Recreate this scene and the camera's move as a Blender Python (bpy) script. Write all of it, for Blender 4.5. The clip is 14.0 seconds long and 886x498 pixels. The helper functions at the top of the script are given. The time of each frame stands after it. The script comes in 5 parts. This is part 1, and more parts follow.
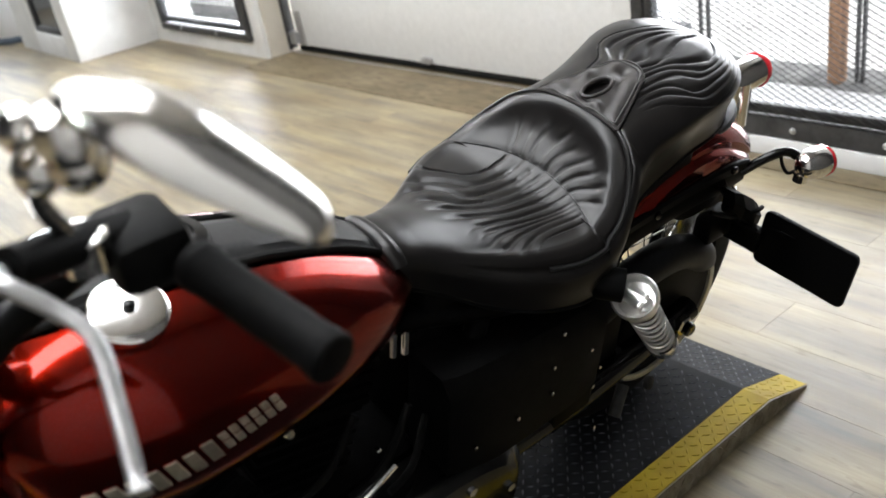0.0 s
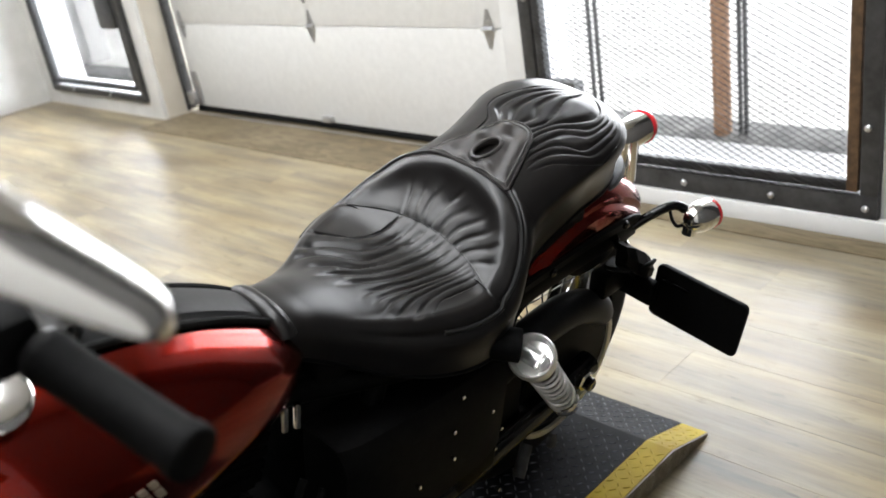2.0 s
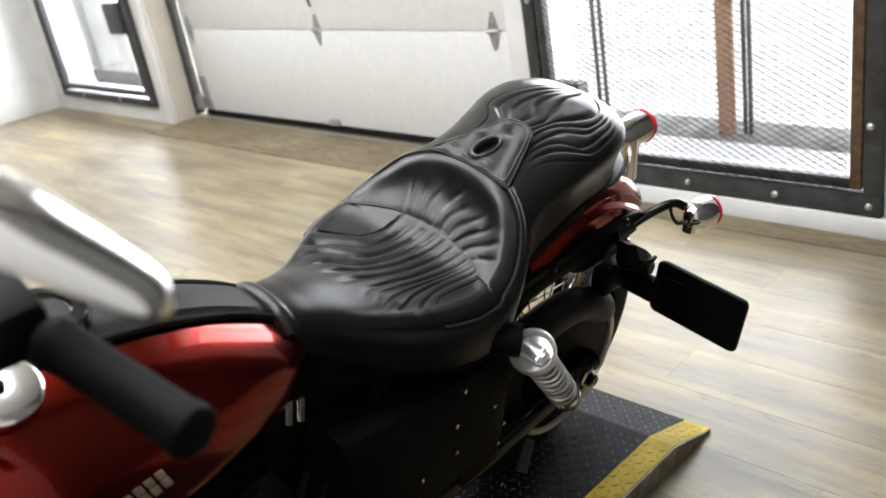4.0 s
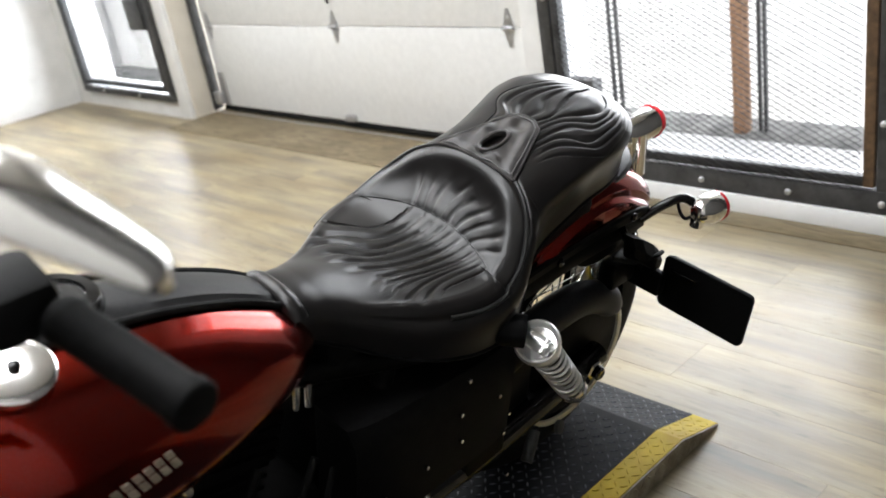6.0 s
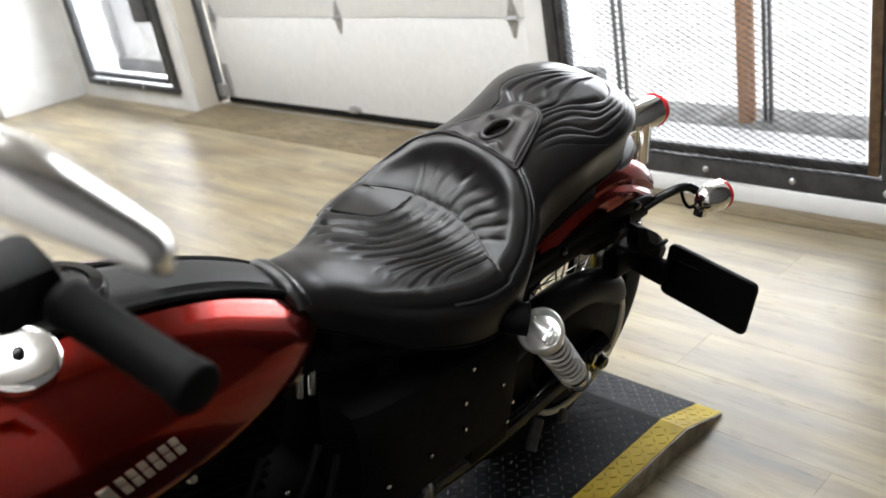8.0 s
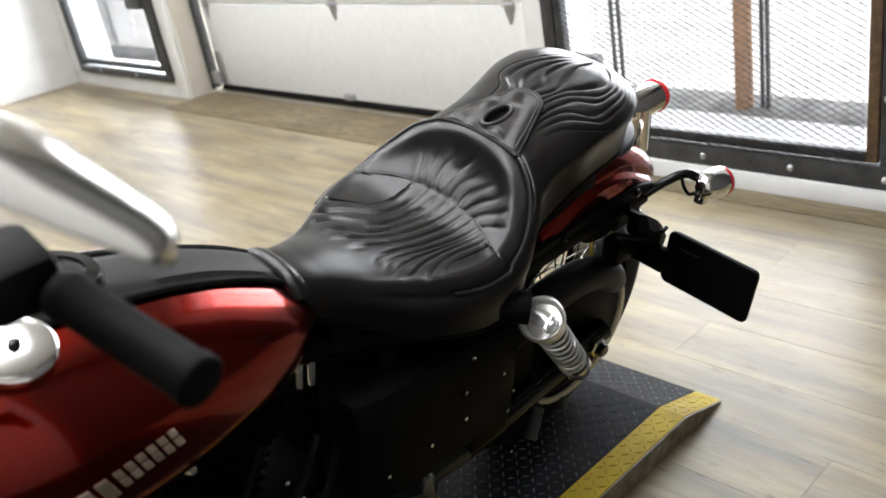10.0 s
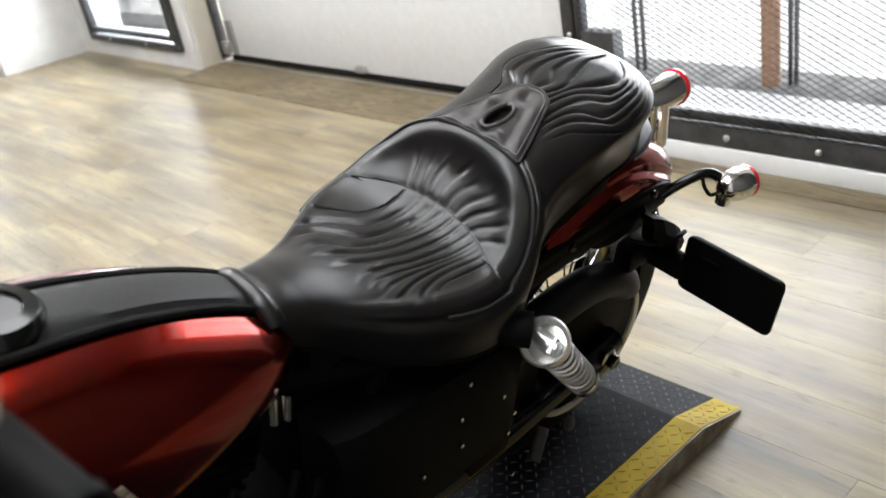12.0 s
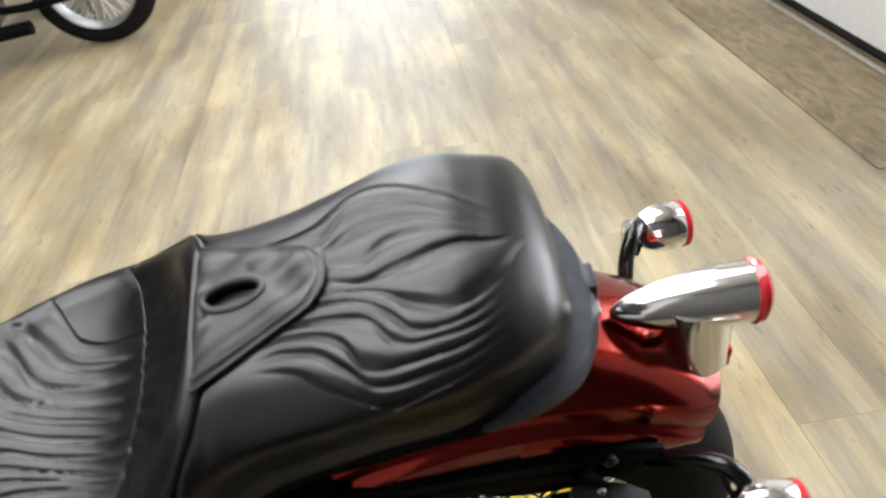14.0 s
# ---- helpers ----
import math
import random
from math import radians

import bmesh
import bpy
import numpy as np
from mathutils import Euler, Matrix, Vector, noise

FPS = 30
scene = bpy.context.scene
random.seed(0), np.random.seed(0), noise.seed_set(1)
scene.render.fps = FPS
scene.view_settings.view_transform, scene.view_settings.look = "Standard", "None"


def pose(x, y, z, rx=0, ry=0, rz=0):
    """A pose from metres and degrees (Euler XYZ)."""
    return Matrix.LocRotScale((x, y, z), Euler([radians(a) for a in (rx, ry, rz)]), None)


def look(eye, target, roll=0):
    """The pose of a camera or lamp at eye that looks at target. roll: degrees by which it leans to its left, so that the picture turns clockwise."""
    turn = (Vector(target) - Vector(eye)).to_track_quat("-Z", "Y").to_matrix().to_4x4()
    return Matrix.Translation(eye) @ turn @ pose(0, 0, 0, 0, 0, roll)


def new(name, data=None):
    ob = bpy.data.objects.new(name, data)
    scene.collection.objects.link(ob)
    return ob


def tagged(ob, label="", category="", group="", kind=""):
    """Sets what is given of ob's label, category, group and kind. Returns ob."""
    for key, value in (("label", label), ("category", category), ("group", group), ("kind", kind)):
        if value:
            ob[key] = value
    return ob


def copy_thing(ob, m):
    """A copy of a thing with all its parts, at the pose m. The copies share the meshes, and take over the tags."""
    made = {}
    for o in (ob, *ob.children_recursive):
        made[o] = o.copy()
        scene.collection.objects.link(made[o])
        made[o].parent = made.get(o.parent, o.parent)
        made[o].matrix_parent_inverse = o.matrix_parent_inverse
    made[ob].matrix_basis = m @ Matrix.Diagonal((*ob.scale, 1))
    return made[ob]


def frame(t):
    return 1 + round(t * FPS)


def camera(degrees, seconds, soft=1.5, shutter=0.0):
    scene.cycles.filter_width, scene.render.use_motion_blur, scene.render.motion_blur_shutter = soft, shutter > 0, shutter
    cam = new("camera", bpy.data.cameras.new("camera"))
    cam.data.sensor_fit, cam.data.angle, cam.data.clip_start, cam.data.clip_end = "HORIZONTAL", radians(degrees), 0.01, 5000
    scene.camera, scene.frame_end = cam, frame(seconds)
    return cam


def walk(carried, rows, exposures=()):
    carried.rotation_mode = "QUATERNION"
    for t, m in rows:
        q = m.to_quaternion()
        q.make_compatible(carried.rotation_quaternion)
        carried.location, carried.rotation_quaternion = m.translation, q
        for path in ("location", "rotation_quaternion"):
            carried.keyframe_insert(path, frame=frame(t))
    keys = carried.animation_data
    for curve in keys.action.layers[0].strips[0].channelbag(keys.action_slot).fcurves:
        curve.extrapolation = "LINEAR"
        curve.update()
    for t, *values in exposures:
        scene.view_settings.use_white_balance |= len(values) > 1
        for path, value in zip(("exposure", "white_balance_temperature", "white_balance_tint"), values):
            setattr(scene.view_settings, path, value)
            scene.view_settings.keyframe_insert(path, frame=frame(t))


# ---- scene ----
cam = camera(53.0, 14.0, 1.7)
PATH = [
    (0, (1.23, 0.56, 1.272), (-0.244, 1.593, 0.399), -10.6),
    (0.5, (1.229, 0.583, 1.276), (-0.181, 1.754, 0.476), -9.6),
    (1, (1.23, 0.592, 1.274), (-0.136, 1.818, 0.48), -9.4),
    (1.5, (1.228, 0.594, 1.272), (-0.139, 1.817, 0.474), -9.6),
    (2, (1.227, 0.597, 1.271), (-0.138, 1.823, 0.475), -9.6),
    (2.5, (1.229, 0.595, 1.271), (-0.14, 1.818, 0.478), -9.7),
    (3, (1.234, 0.593, 1.269), (-0.13, 1.824, 0.479), -10.0),
    (5.5, (1.28, 0.582, 1.27), (-0.13, 1.765, 0.489), -10.3),
    (6, (1.282, 0.582, 1.268), (-0.126, 1.767, 0.483), -10.2),
    (6.5, (1.282, 0.582, 1.266), (-0.126, 1.762, 0.476), -10.3),
    (7, (1.284, 0.582, 1.264), (-0.12, 1.763, 0.467), -10.3),
    (7.5, (1.287, 0.579, 1.267), (-0.122, 1.754, 0.472), -10.5),
    (8, (1.285, 0.581, 1.262), (-0.126, 1.751, 0.464), -10.5),
    (10.5, (1.258, 0.585, 1.258), (-0.135, 1.757, 0.429), -10.5),
    (11, (1.24, 0.591, 1.263), (-0.136, 1.807, 0.471), -10.6),
    (11.5, (1.21, 0.577, 1.271), (-0.144, 1.792, 0.441), -11.0),
    (11.7, (1.199, 0.601, 1.264), (-0.133, 1.812, 0.393), -10.4),
    (12, (1.195, 0.707, 1.265), (-0.216, 1.812, 0.377), -11.0),
    (12.2, (1.21, 0.798, 1.277), (-0.252, 1.847, 0.406), -9.8),
    (12.5, (1.203, 0.932, 1.268), (-0.257, 1.967, 0.375), -9.3),
    (12.7, (1.178, 0.998, 1.269), (-0.298, 1.987, 0.35), -10.3),
    (13, (1.108, 1.116, 1.253), (-0.469, 1.903, 0.306), -8.6),
    (13.3, (1.068, 1.266, 1.276), (-0.541, 1.886, 0.263), -12.0),
    (13.5, (1.058, 1.391, 1.268), (-0.594, 1.945, 0.284), -13.0),
    (13.6, (1.047, 1.462, 1.247), (-0.650, 1.954, 0.311), -11.9),
    (13.8, (1.024, 1.612, 1.255), (-0.713, 1.910, 0.310), -7.1),
    (14, (0.973, 1.703, 1.261), (-0.743, 1.766, 0.236), -8.5),
]
walk(cam, [(t, look(eye, target, roll)) for t, eye, target, roll in PATH], exposures=((0, -0.10), (0.6, -0.05), (3, 0.0), (8, -0.02), (13.3, -0.02), (14, 0.06)))
cam.data.dof.use_dof = True
cam.data.dof.focus_distance = 1.5
cam.data.dof.aperture_fstop = 4.8

# ---- light ----
world = bpy.data.worlds.new("world")
scene.world = world
world.use_nodes = True
wn = world.node_tree.nodes
sky = wn.new("ShaderNodeTexSky")
sky.sky_type, sky.sun_disc = "NISHITA", False
sky.sun_elevation, sky.sun_rotation = radians(50), radians(200)
wn["Background"].inputs["Strength"].default_value = 0.13
world.node_tree.links.new(sky.outputs[0], wn["Background"].inputs["Color"])


def lamp(name, kind, m, energy, colour=(1, 1, 1), size=(1, 1), angle=0.5):
    data = bpy.data.lights.new(name, kind)
    data.energy, data.color = energy, colour
    if kind == "AREA":
        data.shape, data.size, data.size_y = "RECTANGLE", size[0], size[1]
    elif kind == "SUN":
        data.angle = radians(angle)
    ob = new(name, data)
    ob.matrix_world = m
    return ob


WALL_Y, DOOR_Y, ROOM_H = 3.23, 3.45, 3.1
lamp("sun", "SUN", look((0, 0, 0), (0.25, 0.7, -0.9)), 2.5, (1, 0.97, 0.92), angle=12)
# daylight that comes in by the two barred openings
lamp("daylight_gate_opening", "AREA", look((-0.38, 3.62, 1.45), (-0.38, 0, 0.95)), 42, (0.86, 0.92, 1), (1.15, 2.55))
lamp("daylight_side_opening", "AREA", look((-5.03, 3.62, 1.25), (-4.6, 0, 0.6)), 165, (0.86, 0.93, 1), (1.1, 2.2))
lamp("daylight_far_window", "AREA", look((-10.1, 2.15, 1.75), (0, 1.9, 1.2)), 108, (0.84, 0.92, 1), (3.4, 1.9))
PANELS = [(-3.6, 1.2, 62), (-6.4, 0.8, 40), (-0.65, 1.2, 40), (-1.25, 1.2, 22), (0.35, 0.45, 55)]
SPOTS = [(-2.3, 0.4), (-2.3, 1.3), (-2.3, 2.2), (-2.9, 0.4), (-2.9, 1.3), (-2.9, 2.2), (0.1, -1.7), (0.6, -1.9), (0.35, -2.6)]
for px, py, watts in PANELS:
    lamp("panel_light", "AREA", pose(px, py, ROOM_H - 0.06), watts, (0.935, 0.962, 1), (0.56, 2.3))
for px, py in SPOTS:
    lamp("spot_light", "AREA", pose(px, py, ROOM_H - 0.075), 10, (0.98, 0.98, 1), (0.13, 0.13)).data.shape = "DISK"


# ---- materials ----
def material(name, colour=(0.5, 0.5, 0.5), rough=0.5, metal=0.0, coat=0.0, spec=0.5):
    m = bpy.data.materials.new(name)
    m.use_nodes = True
    b = m.node_tree.nodes["Principled BSDF"]
    b.inputs["Base Color"].default_value = (*colour, 1)
    b.inputs["Roughness"].default_value = rough
    b.inputs["Metallic"].default_value = metal
    b.inputs["Coat Weight"].default_value = coat
    b.inputs["Coat Roughness"].default_value = 0.03
    b.inputs["Specular IOR Level"].default_value = spec
    return m


def grain(m, low, high, scale=(1, 1, 1), size=6.0, detail=6.0, distort=0.0, bump=0.0, dist=0.002, rough=None, per_object=0.0, second=None):
    """Noise-driven colour, roughness and relief, in object space, at two scales."""
    nt = m.node_tree
    n, l, b = nt.nodes, nt.links, nt.nodes["Principled BSDF"]
    tc, mp = n.new("ShaderNodeTexCoord"), n.new("ShaderNodeMapping")
    mp.inputs["Scale"].default_value = scale
    l.new(tc.outputs["Object"], mp.inputs["Vector"])
    vec = mp.outputs["Vector"]
    info = None
    if per_object:
        info = n.new("ShaderNodeObjectInfo")
        add, mul = n.new("ShaderNodeVectorMath"), n.new("ShaderNodeMath")
        mul.operation, mul.inputs[1].default_value = "MULTIPLY", 37.0
        l.new(info.outputs["Random"], mul.inputs[0])
        l.new(vec, add.inputs[0])
        l.new(mul.outputs[0], add.inputs[1])
        vec = add.outputs[0]
    tx = n.new("ShaderNodeTexNoise")
    tx.inputs["Scale"].default_value, tx.inputs["Detail"].default_value, tx.inputs["Distortion"].default_value = size, detail, distort
    tx.inputs["Roughness"].default_value = 0.62
    l.new(vec, tx.inputs["Vector"])
    ramp = n.new("ShaderNodeValToRGB")
    ramp.color_ramp.elements[0].position, ramp.color_ramp.elements[1].position = 0.33, 0.68
    ramp.color_ramp.elements[0].color, ramp.color_ramp.elements[1].color = (*low, 1), (*high, 1)
    l.new(tx.outputs["Fac"], ramp.inputs["Fac"])
    out = ramp.outputs["Color"]
    if second:
        t2, mx = n.new("ShaderNodeTexNoise"), n.new("ShaderNodeMix")
        t2.inputs["Scale"].default_value, t2.inputs["Detail"].default_value = second[0], 5.0
        l.new(tc.outputs["Object"], t2.inputs["Vector"])
        mx.data_type, mx.blend_type = "RGBA", "MULTIPLY"
        r2 = n.new("ShaderNodeValToRGB")
        r2.color_ramp.elements[0].position, r2.color_ramp.elements[1].position = 0.35, 0.65
        r2.color_ramp.elements[0].color = (*second[1], 1)
        r2.color_ramp.elements[1].color = (1, 1, 1, 1)
        l.new(t2.outputs["Fac"], r2.inputs["Fac"])
        mx.inputs["Factor"].default_value = 1.0
        l.new(out, mx.inputs["A"])
        l.new(r2.outputs["Color"], mx.inputs["B"])
        out = mx.outputs["Result"]
    if info:
        hsv, rng = n.new("ShaderNodeHueSaturation"), n.new("ShaderNodeMapRange")
        rng.inputs["To Min"].default_value, rng.inputs["To Max"].default_value = 1 - per_object, 1 + per_object
        l.new(info.outputs["Random"], rng.inputs["Value"])
        l.new(rng.outputs["Result"], hsv.inputs["Value"])
        l.new(out, hsv.inputs["Color"])
        out = hsv.outputs["Color"]
    l.new(out, b.inputs["Base Color"])
    if rough:
        rr = n.new("ShaderNodeMapRange")
        rr.inputs["To Min"].default_value, rr.inputs["To Max"].default_value = rough
        l.new(tx.outputs["Fac"], rr.inputs["Value"])
        l.new(rr.outputs["Result"], b.inputs["Roughness"])
    if bump:
        bp = n.new("ShaderNodeBump")
        bp.inputs["Strength"].default_value, bp.inputs["Distance"].default_value = bump, dist
        l.new(tx.outputs["Fac"], bp.inputs["Height"])
        l.new(bp.outputs["Normal"], b.inputs["Normal"])
    return m


def weathered_oak(m):
    """Golden oak with long grey streaks, darker smudges and fine grain, running along x through all the planks."""
    nt = m.node_tree
    n, l, b = nt.nodes, nt.links, nt.nodes["Principled BSDF"]
    pos, info = n.new("ShaderNodeNewGeometry"), n.new("ShaderNodeObjectInfo")

    def noise_at(scale, size, detail, distort=0.0, shift=0.0):
        mp, tx = n.new("ShaderNodeMapping"), n.new("ShaderNodeTexNoise")
        mp.inputs["Scale"].default_value = scale
        l.new(pos.outputs["Position"], mp.inputs["Vector"])
        vec = mp.outputs["Vector"]
        if shift:
            mul, add = n.new("ShaderNodeMath"), n.new("ShaderNodeVectorMath")
            mul.operation, mul.inputs[1].default_value = "MULTIPLY", shift
            l.new(info.outputs["Random"], mul.inputs[0])
            l.new(vec, add.inputs[0])
            l.new(mul.outputs[0], add.inputs[1])
            vec = add.outputs[0]
        tx.inputs["Scale"].default_value, tx.inputs["Detail"].default_value = size, detail
        tx.inputs["Distortion"].default_value = distort
        l.new(vec, tx.inputs["Vector"])
        return tx.outputs["Fac"]

    def ramp_of(fac, p0, c0, p1, c1):
        r = n.new("ShaderNodeValToRGB")
        r.color_ramp.elements[0].position, r.color_ramp.elements[1].position = p0, p1
        r.color_ramp.elements[0].color, r.color_ramp.elements[1].color = (*c0, 1), (*c1, 1)
        l.new(fac, r.inputs["Fac"])
        return r.outputs["Color"]

    def times(a, c):
        mx = n.new("ShaderNodeMix")
        mx.data_type, mx.blend_type = "RGBA", "MULTIPLY"
        mx.inputs["Factor"].default_value = 1.0
        l.new(a, mx.inputs["A"])
        l.new(c, mx.inputs["B"])
        return mx.outputs["Result"]

    streak = noise_at((0.30, 3.2, 1), 4.2, 7, 0.2, 0.3)
    col = ramp_of(streak, 0.32, (0.208, 0.182, 0.138), 0.66, (0.412, 0.340, 0.204))
    patch = noise_at((0.55, 1.6, 1), 2.8, 6, 0.2)
    col = times(col, ramp_of(patch, 0.37, (0.67, 0.61, 0.52), 0.59, (1, 1, 1)))
    fine = noise_at((1.6, 22, 1), 6.0, 4, 0.3, 3.0)
    col = times(col, ramp_of(fine, 0.30, (0.84, 0.83, 0.80), 0.60, (1, 1, 1)))
    flecks = noise_at((1.0, 3.5, 1), 13.0, 3)
    col = times(col, ramp_of(flecks, 0.30, (0.74, 0.72, 0.69), 0.38, (1, 1, 1)))
    hsv, rng = n.new("ShaderNodeHueSaturation"), n.new("ShaderNodeMapRange")
    rng.inputs["To Min"].default_value, rng.inputs["To Max"].default_value = 0.965, 1.035
    l.new(info.outputs["Random"], rng.inputs["Value"])
    l.new(rng.outputs["Result"], hsv.inputs["Value"])
    l.new(col, hsv.inputs["Color"])
    l.new(hsv.outputs["Color"], b.inputs["Base Color"])
    rr = n.new("ShaderNodeMapRange")
    rr.inputs["To Min"].default_value, rr.inputs["To Max"].default_value = 0.24, 0.56
    l.new(patch, rr.inputs["Value"])
    l.new(rr.outputs["Result"], b.inputs["Roughness"])
    bp = n.new("ShaderNodeBump")
    bp.inputs["Strength"].default_value, bp.inputs["Distance"].default_value = 0.06, 0.001
    l.new(fine, bp.inputs["Height"])
    l.new(bp.outputs["Normal"], b.inputs["Normal"])
    return m


M = {}
M["plaster"] = grain(material("white_plaster", rough=0.75), (0.74, 0.74, 0.73), (0.84, 0.84, 0.83), size=5, bump=0.15, dist=0.003, second=(1.3, (0.93, 0.93, 0.93)))
M["jamb"] = grain(material("cream_jamb", rough=0.6), (0.62, 0.58, 0.50), (0.70, 0.66, 0.58), size=4, bump=0.1)
M["door_white"] = grain(material("painted_door_steel", rough=0.45), (0.70, 0.70, 0.685), (0.76, 0.76, 0.745), size=30, detail=8, bump=0.12, dist=0.001, second=(0.8, (0.95, 0.95, 0.94)))
# tones of the unseen walls, chosen to shape bounce light and reflections
M["grey_wall"] = grain(material("light_cutting_grey", rough=0.8), (0.052, 0.051, 0.050), (0.075, 0.074, 0.072), size=4, bump=0.1)
M["pale_wall"] = grain(material("mirror_brightening_pale", rough=0.8), (0.40, 0.395, 0.38), (0.47, 0.465, 0.45), size=4, bump=0.1)
M["charcoal"] = grain(material("light_cutting_charcoal", rough=0.8), (0.035, 0.035, 0.036), (0.05, 0.05, 0.05), size=4, bump=0.1)
M["ceiling"] = grain(material("ceiling_paint", rough=0.85), (0.68, 0.68, 0.675), (0.76, 0.76, 0.75), size=3)
M["plank"] = weathered_oak(material("oak_plank", rough=0.32, spec=0.72))
M["threshold"] = grain(material("worn_plywood", rough=0.5), (0.115, 0.085, 0.045), (0.27, 0.215, 0.13), scale=(0.7, 3, 1), size=4, detail=5, distort=3.0, bump=0.1, second=(2.2, (0.75, 0.72, 0.66)))
M["steel_black"] = grain(material("painted_black_steel", rough=0.5, spec=0.4), (0.025, 0.025, 0.026), (0.06, 0.06, 0.06), size=18, bump=0.2, dist=0.001)
M["steel_rust"] = grain(material("rusted_steel", rough=0.75), (0.06, 0.035, 0.018), (0.17, 0.10, 0.05), size=25, bump=0.3)
M["galv"] = grain(material("galvanised_steel", rough=0.4, metal=0.9), (0.45, 0.46, 0.47), (0.62, 0.62, 0.63), size=60, detail=2, rough=(0.3, 0.5))
M["concrete"] = grain(material("pale_concrete", rough=0.85), (0.42, 0.41, 0.39), (0.62, 0.61, 0.59), size=3, bump=0.3)
M["step"] = grain(material("painted_step", rough=0.8), (0.27, 0.27, 0.27), (0.36, 0.36, 0.36), size=4, bump=0.2)
M["kerb"] = grain(material("grey_concrete", rough=0.9), (0.05, 0.05, 0.05), (0.17, 0.17, 0.165), size=9, bump=0.3)
M["timber"] = grain(material("brown_timber", rough=0.7), (0.20, 0.10, 0.05), (0.34, 0.19, 0.11), scale=(8, 8, 0.6), size=4, bump=0.2)
M["red"] = grain(material("candy_red_paint", rough=0.20, metal=1.0, coat=0.45), (0.172, 0.0056, 0.0013), (0.215, 0.0074, 0.0018), size=900, detail=1)
M["leather"] = grain(material("black_leather", rough=0.32, spec=0.42), (0.0030, 0.0024, 0.0022), (0.0066, 0.0054, 0.0050), size=34, detail=8, rough=(0.27, 0.37), bump=0.03, dist=0.0006)
M["leather_flat"] = grain(material("matte_black_vinyl", rough=0.55, spec=0.35), (0.005, 0.005, 0.005), (0.010, 0.0098, 0.0098), size=160, detail=3, bump=0.12, dist=0.0006)
M["leather_worn"] = grain(material("worn_black_leather", rough=0.46, spec=0.5), (0.011, 0.0095, 0.009), (0.040, 0.034, 0.031), size=30, detail=7, bump=0.3, dist=0.002)
M["piping"] = material("black_piping", (0.008, 0.008, 0.008), 0.35)
M["chrome"] = grain(material("chrome", rough=0.12, metal=1.0), (0.82, 0.80, 0.77), (0.88, 0.86, 0.83), size=9, rough=(0.10, 0.17))
M["alloy"] = grain(material("brushed_alloy", rough=0.32, metal=0.9), (0.34, 0.34, 0.34), (0.46, 0.46, 0.45), size=80, rough=(0.3, 0.45))
M["black_gloss"] = grain(material("gloss_black_paint", rough=0.2, coat=0.25, spec=0.3), (0.002, 0.002, 0.002), (0.004, 0.004, 0.004), size=40)
M["black_satin"] = grain(material("satin_black_powdercoat", rough=0.5, spec=0.07), (0.0018, 0.0018, 0.0018), (0.0045, 0.0045, 0.0045), size=60, bump=0.1, dist=0.0006)
M["plastic"] = grain(material("black_plastic", rough=0.5, spec=0.1), (0.0015, 0.0015, 0.0018), (0.0035, 0.0035, 0.0035), size=200, bump=0.1, dist=0.0004)
M["guard_plastic"] = grain(material("matt_charcoal_plastic", rough=0.52, spec=0.25), (0.0045, 0.005, 0.006), (0.009, 0.0095, 0.011), size=120, bump=0.1, dist=0.0005)
M["rubber"] = grain(material("tyre_rubber", rough=0.75, spec=0.12), (0.004, 0.004, 0.004), (0.010, 0.010, 0.0096), size=40, bump=0.15, dist=0.001)
M["grip"] = grain(material("grip_rubber", rough=0.6, spec=0.06), (0.0018, 0.0018, 0.0018), (0.0042, 0.0041, 0.0041), size=120, bump=0.15, dist=0.0006)
M["lens"] = material("red_lens", (0.62, 0.02, 0.03), 0.12, 0.0, 0.6)
M["peg_grey"] = grain(material("dark_grey_peg", rough=0.6, spec=0.3), (0.03, 0.03, 0.03), (0.06, 0.06, 0.058), size=60, bump=0.2, dist=0.0006)
M["mesh_black"] = grain(material("matt_black_mesh", rough=0.7, spec=0.12), (0.02, 0.02, 0.02), (0.04, 0.04, 0.04), size=18)
M["champagne"] = grain(material("champagne_metal", rough=0.35, metal=0.8), (0.50, 0.45, 0.34), (0.66, 0.60, 0.48), size=90, rough=(0.25, 0.45))
M["cream_metal"] = grain(material("cream_anodised_metal", rough=0.4, metal=0.4), (0.56, 0.53, 0.43), (0.66, 0.63, 0.53), size=60)
M["deck"] = grain(material("black_tread_plate", rough=0.6, spec=0.12), (0.006, 0.0065, 0.008), (0.016, 0.017, 0.020), size=20, bump=0.15, dist=0.001, second=(7, (0.7, 0.7, 0.7)))
# lighter than the deck: the lugs' highlights are put into this colour
M["lug_black"] = grain(material("highlighted_lug_steel", rough=0.38, metal=0.7), (0.05, 0.054, 0.062), (0.17, 0.18, 0.20), size=40)
M["yellow"] = grain(material("yellow_tread_paint", rough=0.6, spec=0.25), (0.54, 0.385, 0.012), (0.66, 0.480, 0.025), size=12, bump=0.15, dist=0.001, second=(14, (0.80, 0.77, 0.70)))
M["bare_plate"] = grain(material("worn_yellowed_tread_plate", rough=0.5, metal=0.35), (0.20, 0.168, 0.112), (0.40, 0.355, 0.27), size=30, bump=0.2, dist=0.001)
M["diffuser"] = material("light_diffuser", (0.9, 0.9, 0.9), 0.6)
dn = M["diffuser"].node_tree.nodes["Principled BSDF"]
dn.inputs["Emission Color"].default_value, dn.inputs["Emission Strength"].default_value = (1, 0.98, 0.96, 1), 1.5
# emission that stands in for overexposed daylight outdoors
M["glare"] = material("daylight_glow", (0.9, 0.9, 0.9), 1.0)
